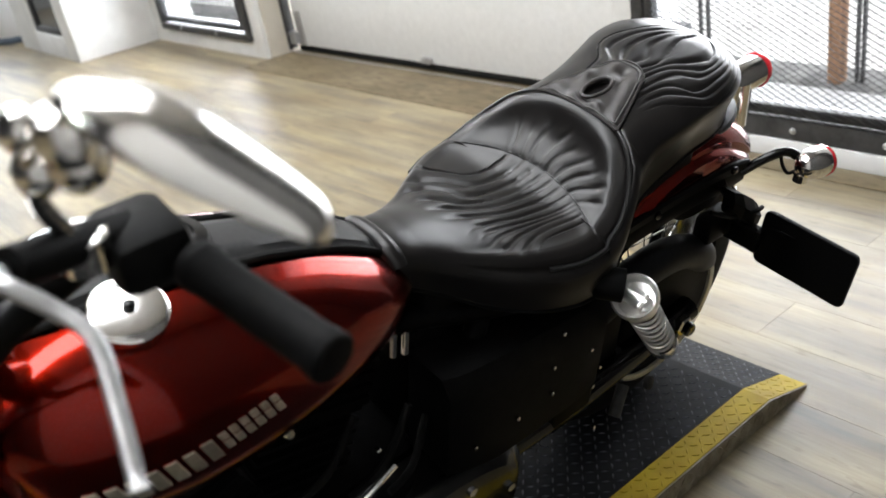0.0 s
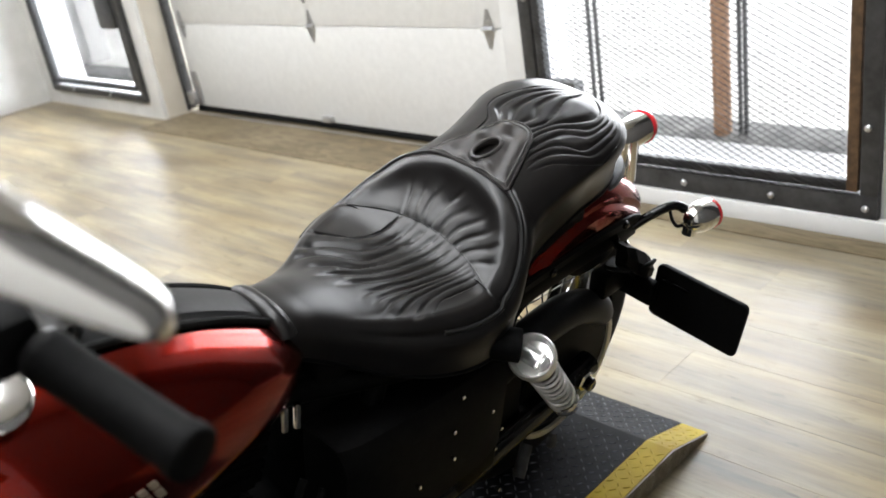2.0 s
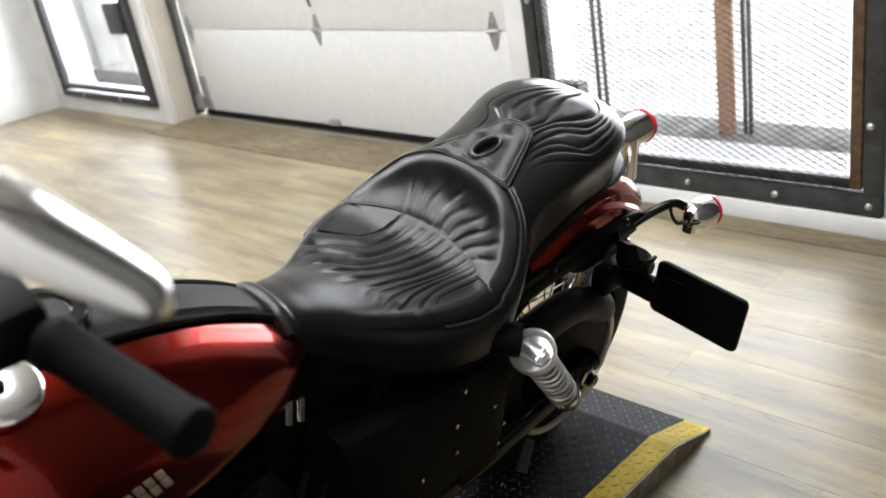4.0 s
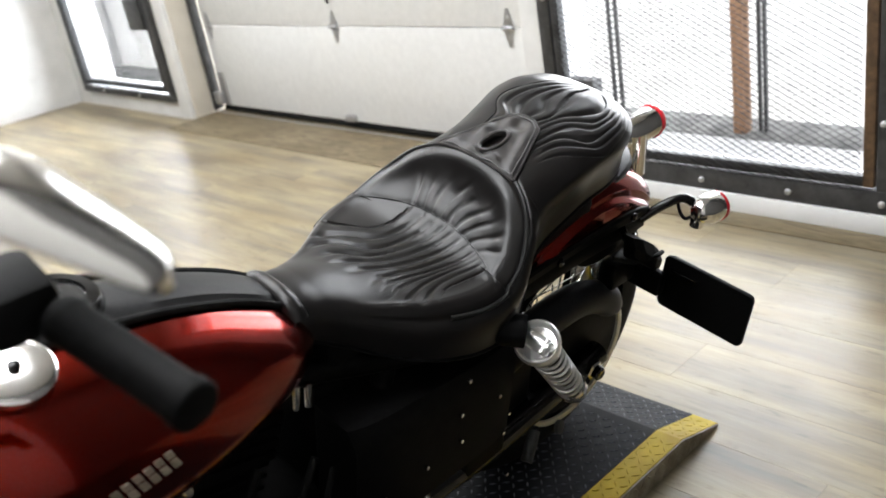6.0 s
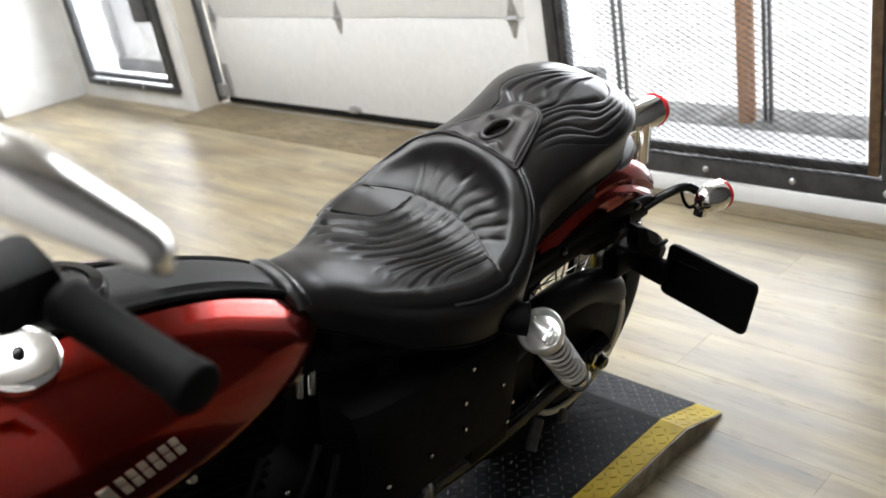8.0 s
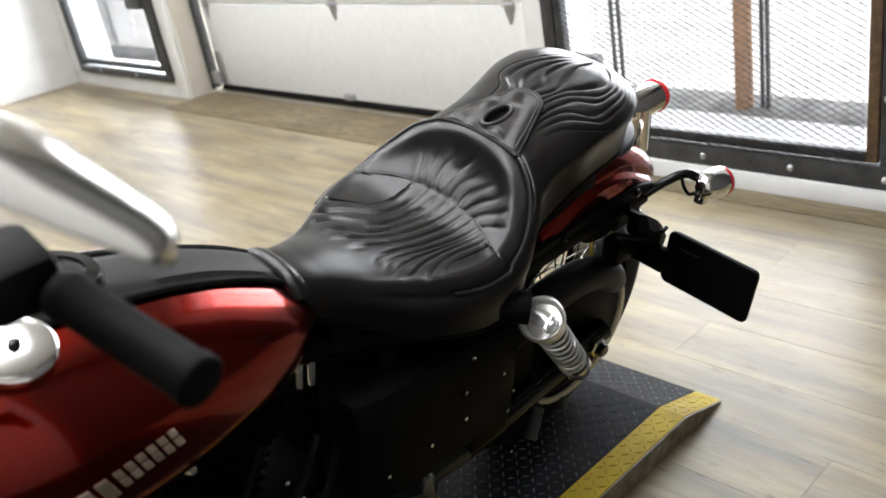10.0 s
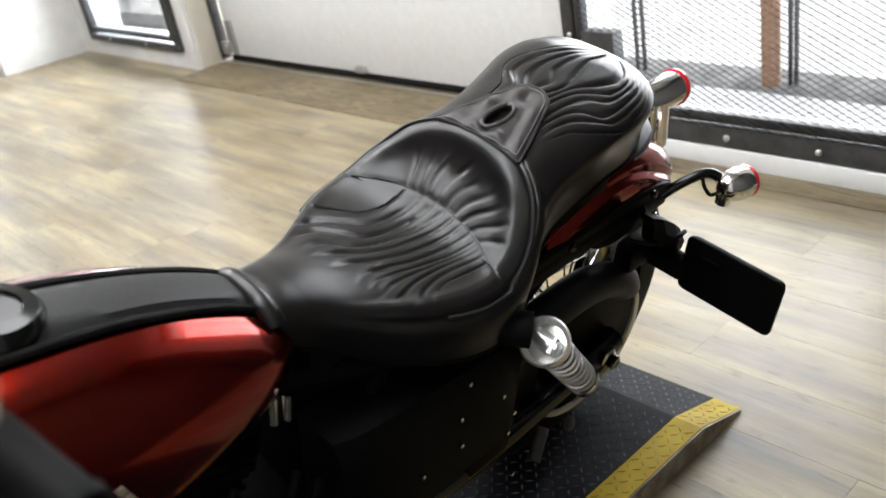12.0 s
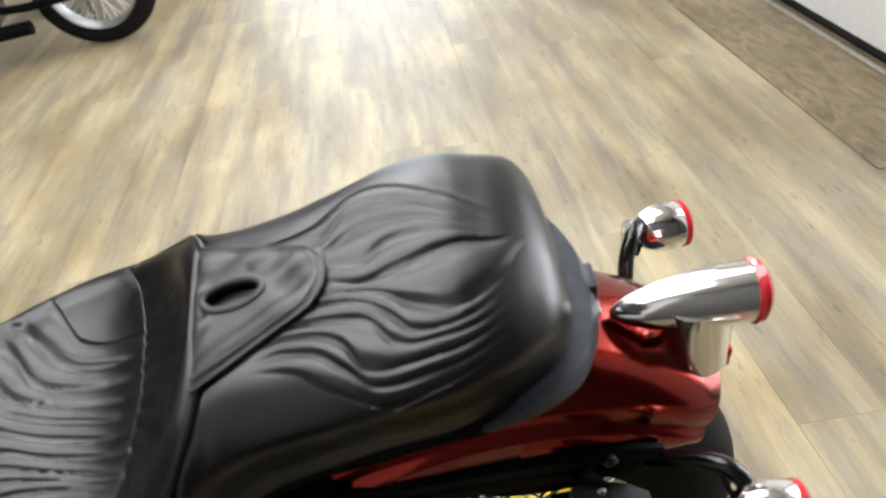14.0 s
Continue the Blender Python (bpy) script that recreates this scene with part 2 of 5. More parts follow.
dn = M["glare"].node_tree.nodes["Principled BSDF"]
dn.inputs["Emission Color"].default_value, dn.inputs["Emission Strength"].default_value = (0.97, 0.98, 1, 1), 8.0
M["dark_glass"] = material("dark_window_glass", (0.02, 0.022, 0.025), 0.08)
M["band"] = grain(material("blue_grey_vinyl_edge", rough=0.42), (0.02, 0.024, 0.034), (0.04, 0.046, 0.06), size=60)
M["stitch"] = material("grey_thread", (0.10, 0.098, 0.095), 0.6)
# for the added floor sheet that dims reflections in paint and leather
M["mat"] = grain(material("reflection_dimming_black", rough=0.8, spec=0.15), (0.010, 0.010, 0.010), (0.022, 0.022, 0.022), size=30, bump=0.2, dist=0.001)
M["spring"] = grain(material("bright_spring_steel", rough=0.30, metal=0.8), (0.80, 0.79, 0.77), (0.88, 0.87, 0.85), size=60)
M["white_plastic"] = material("white_plastic", (0.75, 0.75, 0.76), 0.4)
M["blue_grey"] = material("blue_grey_plastic", (0.13, 0.17, 0.23), 0.5)


# ---- mesh helpers ----
def link(name, bm, mat, parent=None, label="", smooth=True, m=None):
    me = bpy.data.meshes.new(name)
    bm.normal_update()
    bm.to_mesh(me)
    bm.free()
    me.materials.append(mat)
    if smooth:
        me.polygons.foreach_set("use_smooth", [True] * len(me.polygons))
        me.set_sharp_from_angle(angle=radians(38))
    ob = new(name, me)
    if m is not None:
        ob.matrix_basis = m
    if parent:
        ob.parent = parent
    if label:
        ob["label"] = label
    return ob


def part(name, bm, mat, parent, label="", smooth=True, m=None):
    return link(name, bm, mat, parent, label, smooth, m)


def again(ob, parent, m=None):
    """The same piece once more, on shared mesh data."""
    o = ob.copy()
    scene.collection.objects.link(o)
    o.parent = parent
    if m is not None:
        o.matrix_basis = m
    return o


def thing(name, label, category, m=None, group="", kind=""):
    ob = new(name)
    ob.empty_display_size = 0.1
    if m is not None:
        ob.matrix_basis = m
    return tagged(ob, label, category, group, kind)


def box(lo, hi, bevel=0.0, bm=None, segs=2):
    bm = bm or bmesh.new()
    lo, hi = Vector(lo), Vector(hi)
    r = bmesh.ops.create_cube(bm, size=1, matrix=Matrix.LocRotScale((lo + hi) / 2, None, hi - lo))
    if bevel:
        es = list({e for v in r["verts"] for e in v.link_edges})
        bmesh.ops.bevel(bm, geom=es, offset=bevel, segments=segs, affect="EDGES", profile=0.5)
    return bm


def frame_for(d):
    d = Vector(d).normalized()
    up = Vector((0, 0, 1)) if abs(d.z) < 0.9 else Vector((0, 1, 0))
    s = d.cross(up).normalized()
    return s, s.cross(d).normalized(), d


def rings(bm, loops, closed=True, caps=True):
    """Skins rows of points."""
    vs = [[bm.verts.new(p) for p in lp] for lp in loops]
    for a, b in zip(vs, vs[1:]):
        n = len(a)
        for i in range(n if closed else n - 1):
            j = (i + 1) % n
            bm.faces.new((a[i], a[j], b[j], b[i]))
    if caps and closed:
        bm.faces.new(vs[0][::-1])
        bm.faces.new(vs[-1])
    return bm


def smooth_path(pts, steps=6):
    """A Catmull-Rom line through the points."""
    pts = [Vector(p) for p in pts]
    if len(pts) < 3:
        return pts
    out = []
    for i in range(len(pts) - 1):
        p0, p1, p2, p3 = pts[max(i - 1, 0)], pts[i], pts[i + 1], pts[min(i + 2, len(pts) - 1)]
        for k in range(steps):
            t = k / steps
            out.append(0.5 * (2 * p1 + (p2 - p0) * t + (2 * p0 - 5 * p1 + 4 * p2 - p3) * t * t + (3 * p1 - p0 - 3 * p2 + p3) * t ** 3))
    return out + [pts[-1]]


def tube(pts, radius, sides=12, bm=None, curved=True, flat=1.0):
    bm = bm or bmesh.new()
    pts = smooth_path(pts) if curved else [Vector(p) for p in pts]
    n = len(pts)
    loops, s = [], None
    for i, p in enumerate(pts):
        d = (pts[min(i + 1, n - 1)] - pts[max(i - 1, 0)]).normalized()
        if s is None:
            s, u, _ = frame_for(d)
        else:
            s = (s - d * s.dot(d)).normalized()
            u = s.cross(d).normalized()
        r = radius(i / (n - 1)) if callable(radius) else radius
        loops.append([p + r * (math.cos(a) * s + flat * math.sin(a) * u) for a in (2 * math.pi * k / sides for k in range(sides))])
    return rings(bm, loops)


def lathe(profile, origin, axis, sides=32, bm=None, caps=True):
    """Profile rows of (distance along the axis, radius)."""
    bm = bm or bmesh.new()
    s, u, d = frame_for(axis)
    o = Vector(origin)
    loops = [[o + d * t + max(r, 1e-4) * (math.cos(a) * s + math.sin(a) * u) for a in (2 * math.pi * k / sides for k in range(sides))] for t, r in profile]
    return rings(bm, loops, caps=caps)


def ease(x, rows):
    """Smooth interpolation of rows (x, value)."""
    if x <= rows[0][0]:
        return rows[0][1]
    for i in range(len(rows) - 1):
        (x1, y1), (x2, y2) = rows[i], rows[i + 1]
        if x <= x2:
            x0, y0 = rows[max(i - 1, 0)]
            x3, y3 = rows[min(i + 2, len(rows) - 1)]
            m1 = (y2 - y0) / (x2 - x0)
            m2 = (y3 - y1) / (x3 - x1)
            h = x2 - x1
            t = (x - x1) / h
            return (2 * t ** 3 - 3 * t * t + 1) * y1 + (t ** 3 - 2 * t * t + t) * h * m1 + (3 * t * t - 2 * t ** 3) * y2 + (t ** 3 - t * t) * h * m2
    return rows[-1][1]


# ---- setting ----
def wall(name, lo, hi, mat, label, bevel=0.004):
    return tagged(link(name, box(lo, hi, bevel), mat), label, "wall", kind="structure")


GATE_R, GATE_L = (-1.03, 0.30), (-5.78, -4.30)
GATE_Z = {GATE_R: (0.068, 2.72), GATE_L: (0.115, 2.25)}
T = 0.24
PL = "white painted plaster wall with faint scuffs"
wall("wall_back_left_end", (-6.0, WALL_Y, 0), (GATE_L[0] + 0.02, WALL_Y + T, ROOM_H), M["plaster"], PL)
wall("wall_back_left_pier", (GATE_L[1] - 0.02, WALL_Y, 0), (-4.165, WALL_Y + T, ROOM_H), M["plaster"], PL)
wall("wall_back_middle_pier", (-1.15, WALL_Y, 0), (GATE_R[0] + 0.02, WALL_Y + T, ROOM_H), M["plaster"], PL)
wall("wall_back_right", (GATE_R[1] - 0.02, WALL_Y, 0), (0.85, WALL_Y + T, ROOM_H), M["plaster"], PL)
# unseen end of the back wall, kept dark to cut bounce light
wall("wall_back_right_end", (0.85, WALL_Y, 0), (1.8, WALL_Y + T, ROOM_H), M["charcoal"], "unseen charcoal wall, kept dark to cut bounce light and reflections")
for k, (g0, g1) in enumerate((GATE_R, GATE_L)):
    wall("wall_sill_%d" % (k + 1), (g0 + 0.02, WALL_Y, 0), (g1 - 0.02, WALL_Y + T, GATE_Z[(g0, g1)][0] + 0.03), M["plaster"], "white painted sill below the steel gate")
    wall("wall_header_%d" % (k + 1), (g0 + 0.02, WALL_Y, GATE_Z[(g0, g1)][1] - 0.03), (g1 - 0.02, WALL_Y + T, ROOM_H), M["plaster"], PL)
wall("wall_header_3", (-4.165, WALL_Y, 2.35), (-1.15, WALL_Y + T, ROOM_H), M["plaster"], PL)
wall("wall_jog_side", (-6.24, 2.57, 0), (-6.0, WALL_Y + T, ROOM_H), M["plaster"], PL)
JW = (-7.0, -6.27, 0.18, 2.1)
wall("wall_jog_left", (-7.55, 2.57, 0), (JW[0], 2.81, ROOM_H), M["plaster"], PL)
wall("wall_jog_right", (JW[1], 2.574, 0), (-6.24, 2.81, ROOM_H), M["plaster"], PL)
wall("wall_jog_sill", (JW[0], 2.57, 0), (JW[1], 2.81, JW[2]), M["plaster"], PL)
wall("wall_jog_header", (JW[0], 2.57, JW[3]), (JW[1], 2.81, ROOM_H), M["plaster"], PL)
wall("wall_niche_back", (-10.2, 4.2, 0), (-7.3, 4.4, ROOM_H), M["plaster"], PL)
wall("wall_niche_side", (-7.55, 2.81, 0), (-7.35, 4.2, ROOM_H), M["plaster"], PL)
FW = (0.4, 3.9, 0.8, 2.7)
wall("wall_left_front", (-10.2, -5.2, 0), (-10.0, FW[0], ROOM_H), M["plaster"], PL)
wall("wall_left_end", (-10.2, FW[1], 0), (-10.0, 4.2, ROOM_H), M["plaster"], PL)
wall("wall_left_sill", (-10.2, FW[0], 0), (-10.0, FW[1], FW[2]), M["plaster"], PL)
wall("wall_left_header", (-10.2, FW[0], FW[3]), (-10.0, FW[1], ROOM_H), M["plaster"], PL)
w3 = tagged(new("window_3"), "wide bright window with a dark steel frame in the far wall", "window", kind="structure")
for yy in (FW[0], (FW[0] + FW[1]) / 2 - 0.02, FW[1] - 0.04):
    part("window_frame", box((-10.08, yy, FW[2]), (-10.03, yy + 0.04, FW[3]), 0.003), M["steel_black"], w3, smooth=False)
for zz in (FW[2], FW[3] - 0.04):
    part("window_frame", box((-10.078, FW[0], zz), (-10.032, FW[1], zz + 0.04), 0.003), M["steel_black"], w3, smooth=False)
# unseen walls: pale to brighten the mirror, dark to keep seat and tank black
wall("wall_right_middle", (1.503, -0.95, 0), (1.7, 0.948, ROOM_H), M["pale_wall"], "unseen pale wall, added to brighten what the mirror housing reflects")
wall("wall_right", (1.5, 0.952, 0), (1.7, WALL_Y - 0.002, ROOM_H), M["grey_wall"], "unseen dark grey wall, added to keep reflections in seat and tank low")
wall("wall_right_front", (1.503, -4.998, 0), (1.7, -0.954, ROOM_H), M["charcoal"], "unseen charcoal wall, kept dark to cut bounce light and reflections")
wall("wall_front", (-1.2, -5.2, 0), (1.7, -5.0, ROOM_H), M["charcoal"], "unseen charcoal wall, kept dark to cut bounce light and reflections")
wall("wall_front_left", (-10.0, -5.2, 0), (-1.2, -5.003, ROOM_H), M["charcoal"], "unseen charcoal wall, kept dark to cut bounce light and reflections")
tagged(link("ceiling", box((-10.2, -0.30, ROOM_H), (1.8, 4.4, ROOM_H + 0.15)), M["ceiling"]), "plain white painted ceiling", "ceiling", kind="structure")
# unseen front part of the ceiling, darkened to cut bounce and reflections
tagged(link("ceiling_front", box((-10.2, -5.2, ROOM_H), (1.8, -0.302, ROOM_H + 0.15)), M["charcoal"]), "unseen dark ceiling over the front of the room, added to cut bounce light", "ceiling", kind="structure")
tagged(link("trim_sill", box((GATE_R[0] - 0.11, 3.192, 0.0005), (1.49, WALL_Y - 0.001, 0.066), 0.003), M["plaster"]), "low white painted plinth under the steel gate", "trim", kind="structure")
tagged(link("trim_strip", box((-1.145, 3.085, 0.0005), (1.49, 3.191, 0.004), 0.001), M["threshold"]), "brown board edging the floor along the wall", "trim", kind="structure")

# left jamb of the door recess, cream, with its stop
wall("wall_jamb_left", (-4.167, WALL_Y + 0.03, 0.003), (-4.150, DOOR_Y + 0.05, 2.35), M["jamb"], "cream painted side of the door recess", 0.002)
wall("wall_jamb_right", (-1.165, WALL_Y + 0.03, 0.003), (-1.148, DOOR_Y + 0.05, 2.35), M["jamb"], "cream painted side of the door recess", 0.002)

# jog window: steel frame with dark glass
jw = thing("window_1", "dark steel-framed window low in a white wall", "window", kind="structure")
for lo, hi in (((JW[0], 2.585, JW[2]), (JW[0] + 0.05, 2.64, JW[3])), ((JW[1] - 0.05, 2.585, JW[2]), (JW[1], 2.64, JW[3])),
               ((JW[0] + 0.05, 2.585, JW[2]), (JW[1] - 0.05, 2.64, JW[2] + 0.05)), ((JW[0] + 0.05, 2.585, JW[3] - 0.05), (JW[1] - 0.05, 2.64, JW[3]))):
    part("window_frame", box(lo, hi, 0.004), M["steel_black"], jw)
part("pane", box((JW[0] + 0.05, 2.605, JW[2] + 0.05), (JW[1] - 0.05, 2.615, JW[3] - 0.05)), M["dark_glass"], jw)

# outside
tagged(link("ground", box((-60, WALL_Y + T, -0.3), (60, 120, -0.06)), M["concrete"]), "pale sunlit concrete yard outside", "ground", kind="structure")
tagged(link("pavement_strip", box((-1.9, 3.86, -0.06), (1.2, 4.16, 0.012), 0.01), M["kerb"]), "grey stained concrete strip outside the gate", "kerb", kind="structure")
tagged(link("pavement_strip", box((-7.6, 3.86, -0.06), (-4.3, 4.16, 0.012), 0.01), M["kerb"]), "grey stained concrete strip outside the gate", "kerb", kind="structure")
tagged(link("pavement_step", box((-1.3, WALL_Y + T, -0.06), (0.9, 3.86, 0.02), 0.01), M["step"]), "white concrete step outside the gate", "step", kind="structure")
# glowing sheet added in place of the bright outdoors
tagged(link("backdrop", box((-40, 16, -1), (40, 16.2, 14)), M["glare"]), "glowing sheet standing in for overexposed daylight beyond the openings", "backdrop", kind="structure")

# ---- sectional door ----
door = thing("door_1", "white sectional garage door, closed, with galvanised hinges", "garage door", kind="structure")
DX0, DX1 = -4.10, -1.17
SEC = [(0.045, 0.572), (0.576, 1.102), (1.106, 1.632), (1.636, 2.38)]
for z0, z1 in SEC:
    part("panel", box((DX0, DOOR_Y, z0), (DX1, DOOR_Y + 0.045, z1), 0.004), M["door_white"], door)
part("bottom_seal", tube([(DX0, DOOR_Y + 0.018, 0.024), (DX1, DOOR_Y + 0.018, 0.024)], 0.021, 10, curved=False), M["rubber"], door, "black rubber bottom seal")
HX = [-4.03, -2.687, -1.42]


def hinge(x, z, s=1.0):
    bm = box((x - 0.032 * s, DOOR_Y - 0.006, z - 0.008), (x + 0.032 * s, DOOR_Y - 0.001, z + 0.008), 0.002)
    for sg in (1, -1):
        pts = [(x - 0.032 * s, z + sg * 0.008), (x + 0.032 * s, z + sg * 0.008), (x + 0.008, z + sg * 0.085), (x - 0.008, z + sg * 0.085)]
        rings(bm, [[(p, DOOR_Y - y, q) for p, q in pts] for y in (0.001, 0.004)])
    tube([(x - 0.034 * s, DOOR_Y - 0.012, z), (x + 0.034 * s, DOOR_Y - 0.012, z)], 0.008, 8, bm, False)
    for sg in (1, -1):
        lathe([(0, 0.006), (0.005, 0.006), (0.006, 0.003)], (x, DOOR_Y - 0.004, z + sg * 0.045), (0, -1, 0), 6, bm)
    return bm


for hz in (0.574, 1.104, 1.634):
    for hx in HX:
        part("hinge", hinge(hx, hz), M["galv"], door, "galvanised hinge plate")
part("bracket", box((-2.73, DOOR_Y - 0.028, 0.05), (-2.65, DOOR_Y - 0.001, 0.085), 0.004), M["galv"], door)
part("pull_cord", tube([(-2.687, DOOR_Y - 0.015, 0.70), (-2.70, DOOR_Y - 0.03, 0.82), (-2.75, DOOR_Y - 0.03, 0.92), (-2.77, DOOR_Y - 0.02, 1.1)], 0.006, 8), M["steel_black"], door, "dark bent pull handle")
bb = box((DX0 + 0.02, DOOR_Y - 0.012, 0.05), (DX0 + 0.10, DOOR_Y - 0.001, 0.27), 0.003)
box((DX0 - 0.02, DOOR_Y - 0.05, 0.06), (DX0 + 0.05, DOOR_Y - 0.012, 0.14), 0.004, bb)
lathe([(0, 0.02), (0.03, 0.02)], (DX0 - 0.02, DOOR_Y - 0.03, 0.10), (1, 0, 0), 14, bb)
part("bracket", bb, M["galv"], door, "galvanised bottom roller bracket")
tk = thing("door_track", "dark vertical steel track beside the garage door", "door track", kind="structure")
for x0 in (DX0 - 0.055, DX1 + 0.005):
    bb = box((x0, DOOR_Y - 0.05, 0.02), (x0 + 0.006, DOOR_Y + 0.02, 2.3), 0.001)
    box((x0 + 0.006, DOOR_Y - 0.056, 0.02), (x0 + 0.04, DOOR_Y - 0.05, 2.3), 0.001, bb)
    part("rail", bb, M["steel_black"], tk)
    part("foot_bracket", box((x0 - 0.05, DOOR_Y - 0.06, 0.012), (x0 - 0.001, DOOR_Y - 0.055, 0.17), 0.003), M["galv"], tk)
tagged(link("threshold", box((-4.148, 3.04, 0.0), (-1.17, DOOR_Y + 0.2, 0.005), 0.002), M["threshold"]), "worn brown plywood threshold in the door recess", "threshold", kind="structure")


tagged(link("trim_door_sill", box((-4.12, DOOR_Y - 0.045, 0.0), (-1.17, DOOR_Y - 0.022, 0.007), 0.002), M["galv"]), "thin silver strip along the foot of the door", "trim", kind="structure")

# ---- steel gates ----
def expanded_mesh(x0, x1, z0, z1, y, w=0.041, h=0.0215, bar=0.00055):
    bm = bmesh.new()
    nx, nz = int((x1 - x0) / (w / 2)), int((z1 - z0) / (h / 2))
    for k in range(0, nz + 1, 1):
        zc = z0 + k * h / 2
        if k % 2:
            continue
        for up in (1, -1):
            loops = []
            for i in range(nx + 1):
                z = zc + (up * h / 2 if i % 2 else 0)
                x = x0 + i * w / 2
                loops.append([(x, y - 0.0015, z - bar), (x, y - 0.0015, z + bar), (x, y + 0.0025 + 0.002 * (i % 2), z + bar), (x, y + 0.0025 + 0.002 * (i % 2), z - bar)])
            rings(bm, loops)
    return bm


def steel_gate(name, g, label, bolts, w=0.075, gap=0.008, low=0.012, stile="steel_rust"):
    t = thing(name, label, "gate")
    x0, x1 = g
    z0, z1 = GATE_Z[g]
    y = WALL_Y - 0.03

    def bar(nm, lo, hi, mat="steel_black"):
        return part(nm, box(lo, hi, 0.003), M[mat], t)

    bar("frame_rail", (x0, y, z0), (x1, y + 0.045, z0 + w))
    bar("frame_rail", (x0, y, z1 - w), (x1, y + 0.045, z1))
    bar("frame_post", (x0, y, z0 + w), (x0 + 0.055, y + 0.045, z1 - w))
    bar("frame_post", (x1 - 0.055, y, z0 + w), (x1, y + 0.045, z1 - w), "steel_black")
    li, ri, bi, ti = x0 + 0.062, x1 - 0.054 - gap, z0 + w + gap, z1 - w - gap
    bar("leaf_stile", (li, y + 0.004, bi), (li + 0.035, y + 0.04, ti))
    bar("leaf_stile", (ri - 0.035, y + 0.004, bi), (ri, y + 0.04, ti), stile)
    bar("leaf_rail", (li + 0.035, y + 0.004, bi), (ri - 0.035, y + 0.04, bi + 0.035))
    bar("leaf_rail", (li + 0.035, y + 0.004, ti - 0.035), (ri - 0.035, y + 0.04, ti))
    part("mesh_panel", expanded_mesh(li + 0.02, ri - 0.02, bi + low, ti - 0.015, y - 0.004), M["mesh_black"], t, "black expanded metal mesh", smooth=False)
    for bx, bz in bolts:
        part("bolt", lathe([(-0.004, 0.011), (0.004, 0.011), (0.008, 0.007), (0.009, 0.002)], (bx, y - 0.001, bz), (0, -1, 0), 12), M["galv"], t, "galvanised bolt head")
    return t


gate = steel_gate("security_gate", GATE_R, "black steel security gate with expanded metal mesh, shut", [(-0.99, 0.105), (-0.675, 0.105), (-0.355, 0.104), (-0.035, 0.103), (0.265, 0.103), (0.265, 0.36), (-0.995, 0.42), (-0.995, 0.75)], low=0.004)
gy = WALL_Y - 0.03
lb = part("lock_box", box((-0.93, gy - 0.012, 0.28), (-0.79, gy + 0.05, 0.44), 0.004), M["steel_black"], gate, "black steel lock box")
part("latch", box((-0.985, gy - 0.03, 0.36), (-0.90, gy - 0.012, 0.385), 0.004), M["galv"], gate, "galvanised slide latch")
part("latch_plate", box((-0.975, gy - 0.012, 0.335), (-0.925, gy - 0.006, 0.405), 0.003), M["galv"], gate)
for zz in (0.345, 0.395):
    part("latch_screw", lathe([(0, 0.006), (0.003, 0.005), (0.004, 0.002)], (-0.95, gy - 0.012, zz), (0, -1, 0), 10), M["galv"], gate)
part("latch_handle", tube([(-0.905, gy - 0.03, 0.372), (-0.885, gy - 0.045, 0.372), (-0.882, gy - 0.045, 0.34), (-0.882, gy - 0.04, 0.295)], 0.006, 8), M["galv"], gate)
gate2 = steel_gate("security_gate", GATE_L, "black steel security gate in a white reveal, shut", [(-5.4, 0.14), (-4.8, 0.14)], w=0.045, gap=0.020, stile="steel_black")
part("lock_box", box((-4.62, gy - 0.012, 0.60), (-4.40, gy + 0.05, 0.80), 0.004), M["steel_black"], gate2, "black steel lock box")

# posts outside
tagged(link("timber_post", box((-0.645, 3.93, 0.012), (-0.588, 3.99, 2.9), 0.006), M["timber"]), "brown timber post outside the gate", "post")
for x0 in (-0.555, -0.53, -1.30, -1.26):
    tagged(link("fence_post", box((x0, 3.98, 0.012), (x0 + 0.013, 4.0, 2.5), 0.002), M["steel_black"]), "thin dark steel fence upright", "post", group="fence uprights")
for x0 in (-5.25, -5.21):
    tagged(link("fence_post", box((x0, 3.98, 0.012), (x0 + 0.013, 4.0, 2.5), 0.002), M["steel_black"]), "thin dark steel fence upright", "post", group="fence uprights")

# ceiling lamps
for px, py, watts in PANELS:
    cl = thing("ceiling_light", "white fluorescent ceiling light with a diffuser", "ceiling light", pose(px, py, ROOM_H), "ceiling lights")
    fr = box((-0.31, -1.2, -0.045), (0.31, 1.2, -0.001), 0.006)
    part("frame", fr, M["white_plastic"], cl)
    part("diffuser", box((-0.285, -1.17, -0.052), (0.285, 1.17, -0.047), 0.002), M["diffuser"], cl)
for px, py in SPOTS:
    cl = thing("ceiling_spotlight", "small round white recessed spotlight in the ceiling", "spotlight", pose(px, py, ROOM_H), "ceiling spotlights")
    part("collar", lathe([(0.001, 0.09), (0.05, 0.09), (0.058, 0.084), (0.058, 0.072), (0.05, 0.07)], (0, 0, 0), (0, 0, -1), 28), M["white_plastic"], cl)
    part("diffuser", lathe([(0.048, 0.002), (0.048, 0.069), (0.052, 0.066), (0.053, 0.002)], (0, 0, 0), (0, 0, -1), 28), M["diffuser"], cl)

# ---- wheel platform under the motorcycle ----
DECK = 0.05
PX0, PX1, PY0, PY1, CREST = -0.19, 0.357, -0.55, 2.08, 1.935
ramp = thing("wheel_platform", "low black tread-plate platform with yellow edges under the motorcycle", "platform")


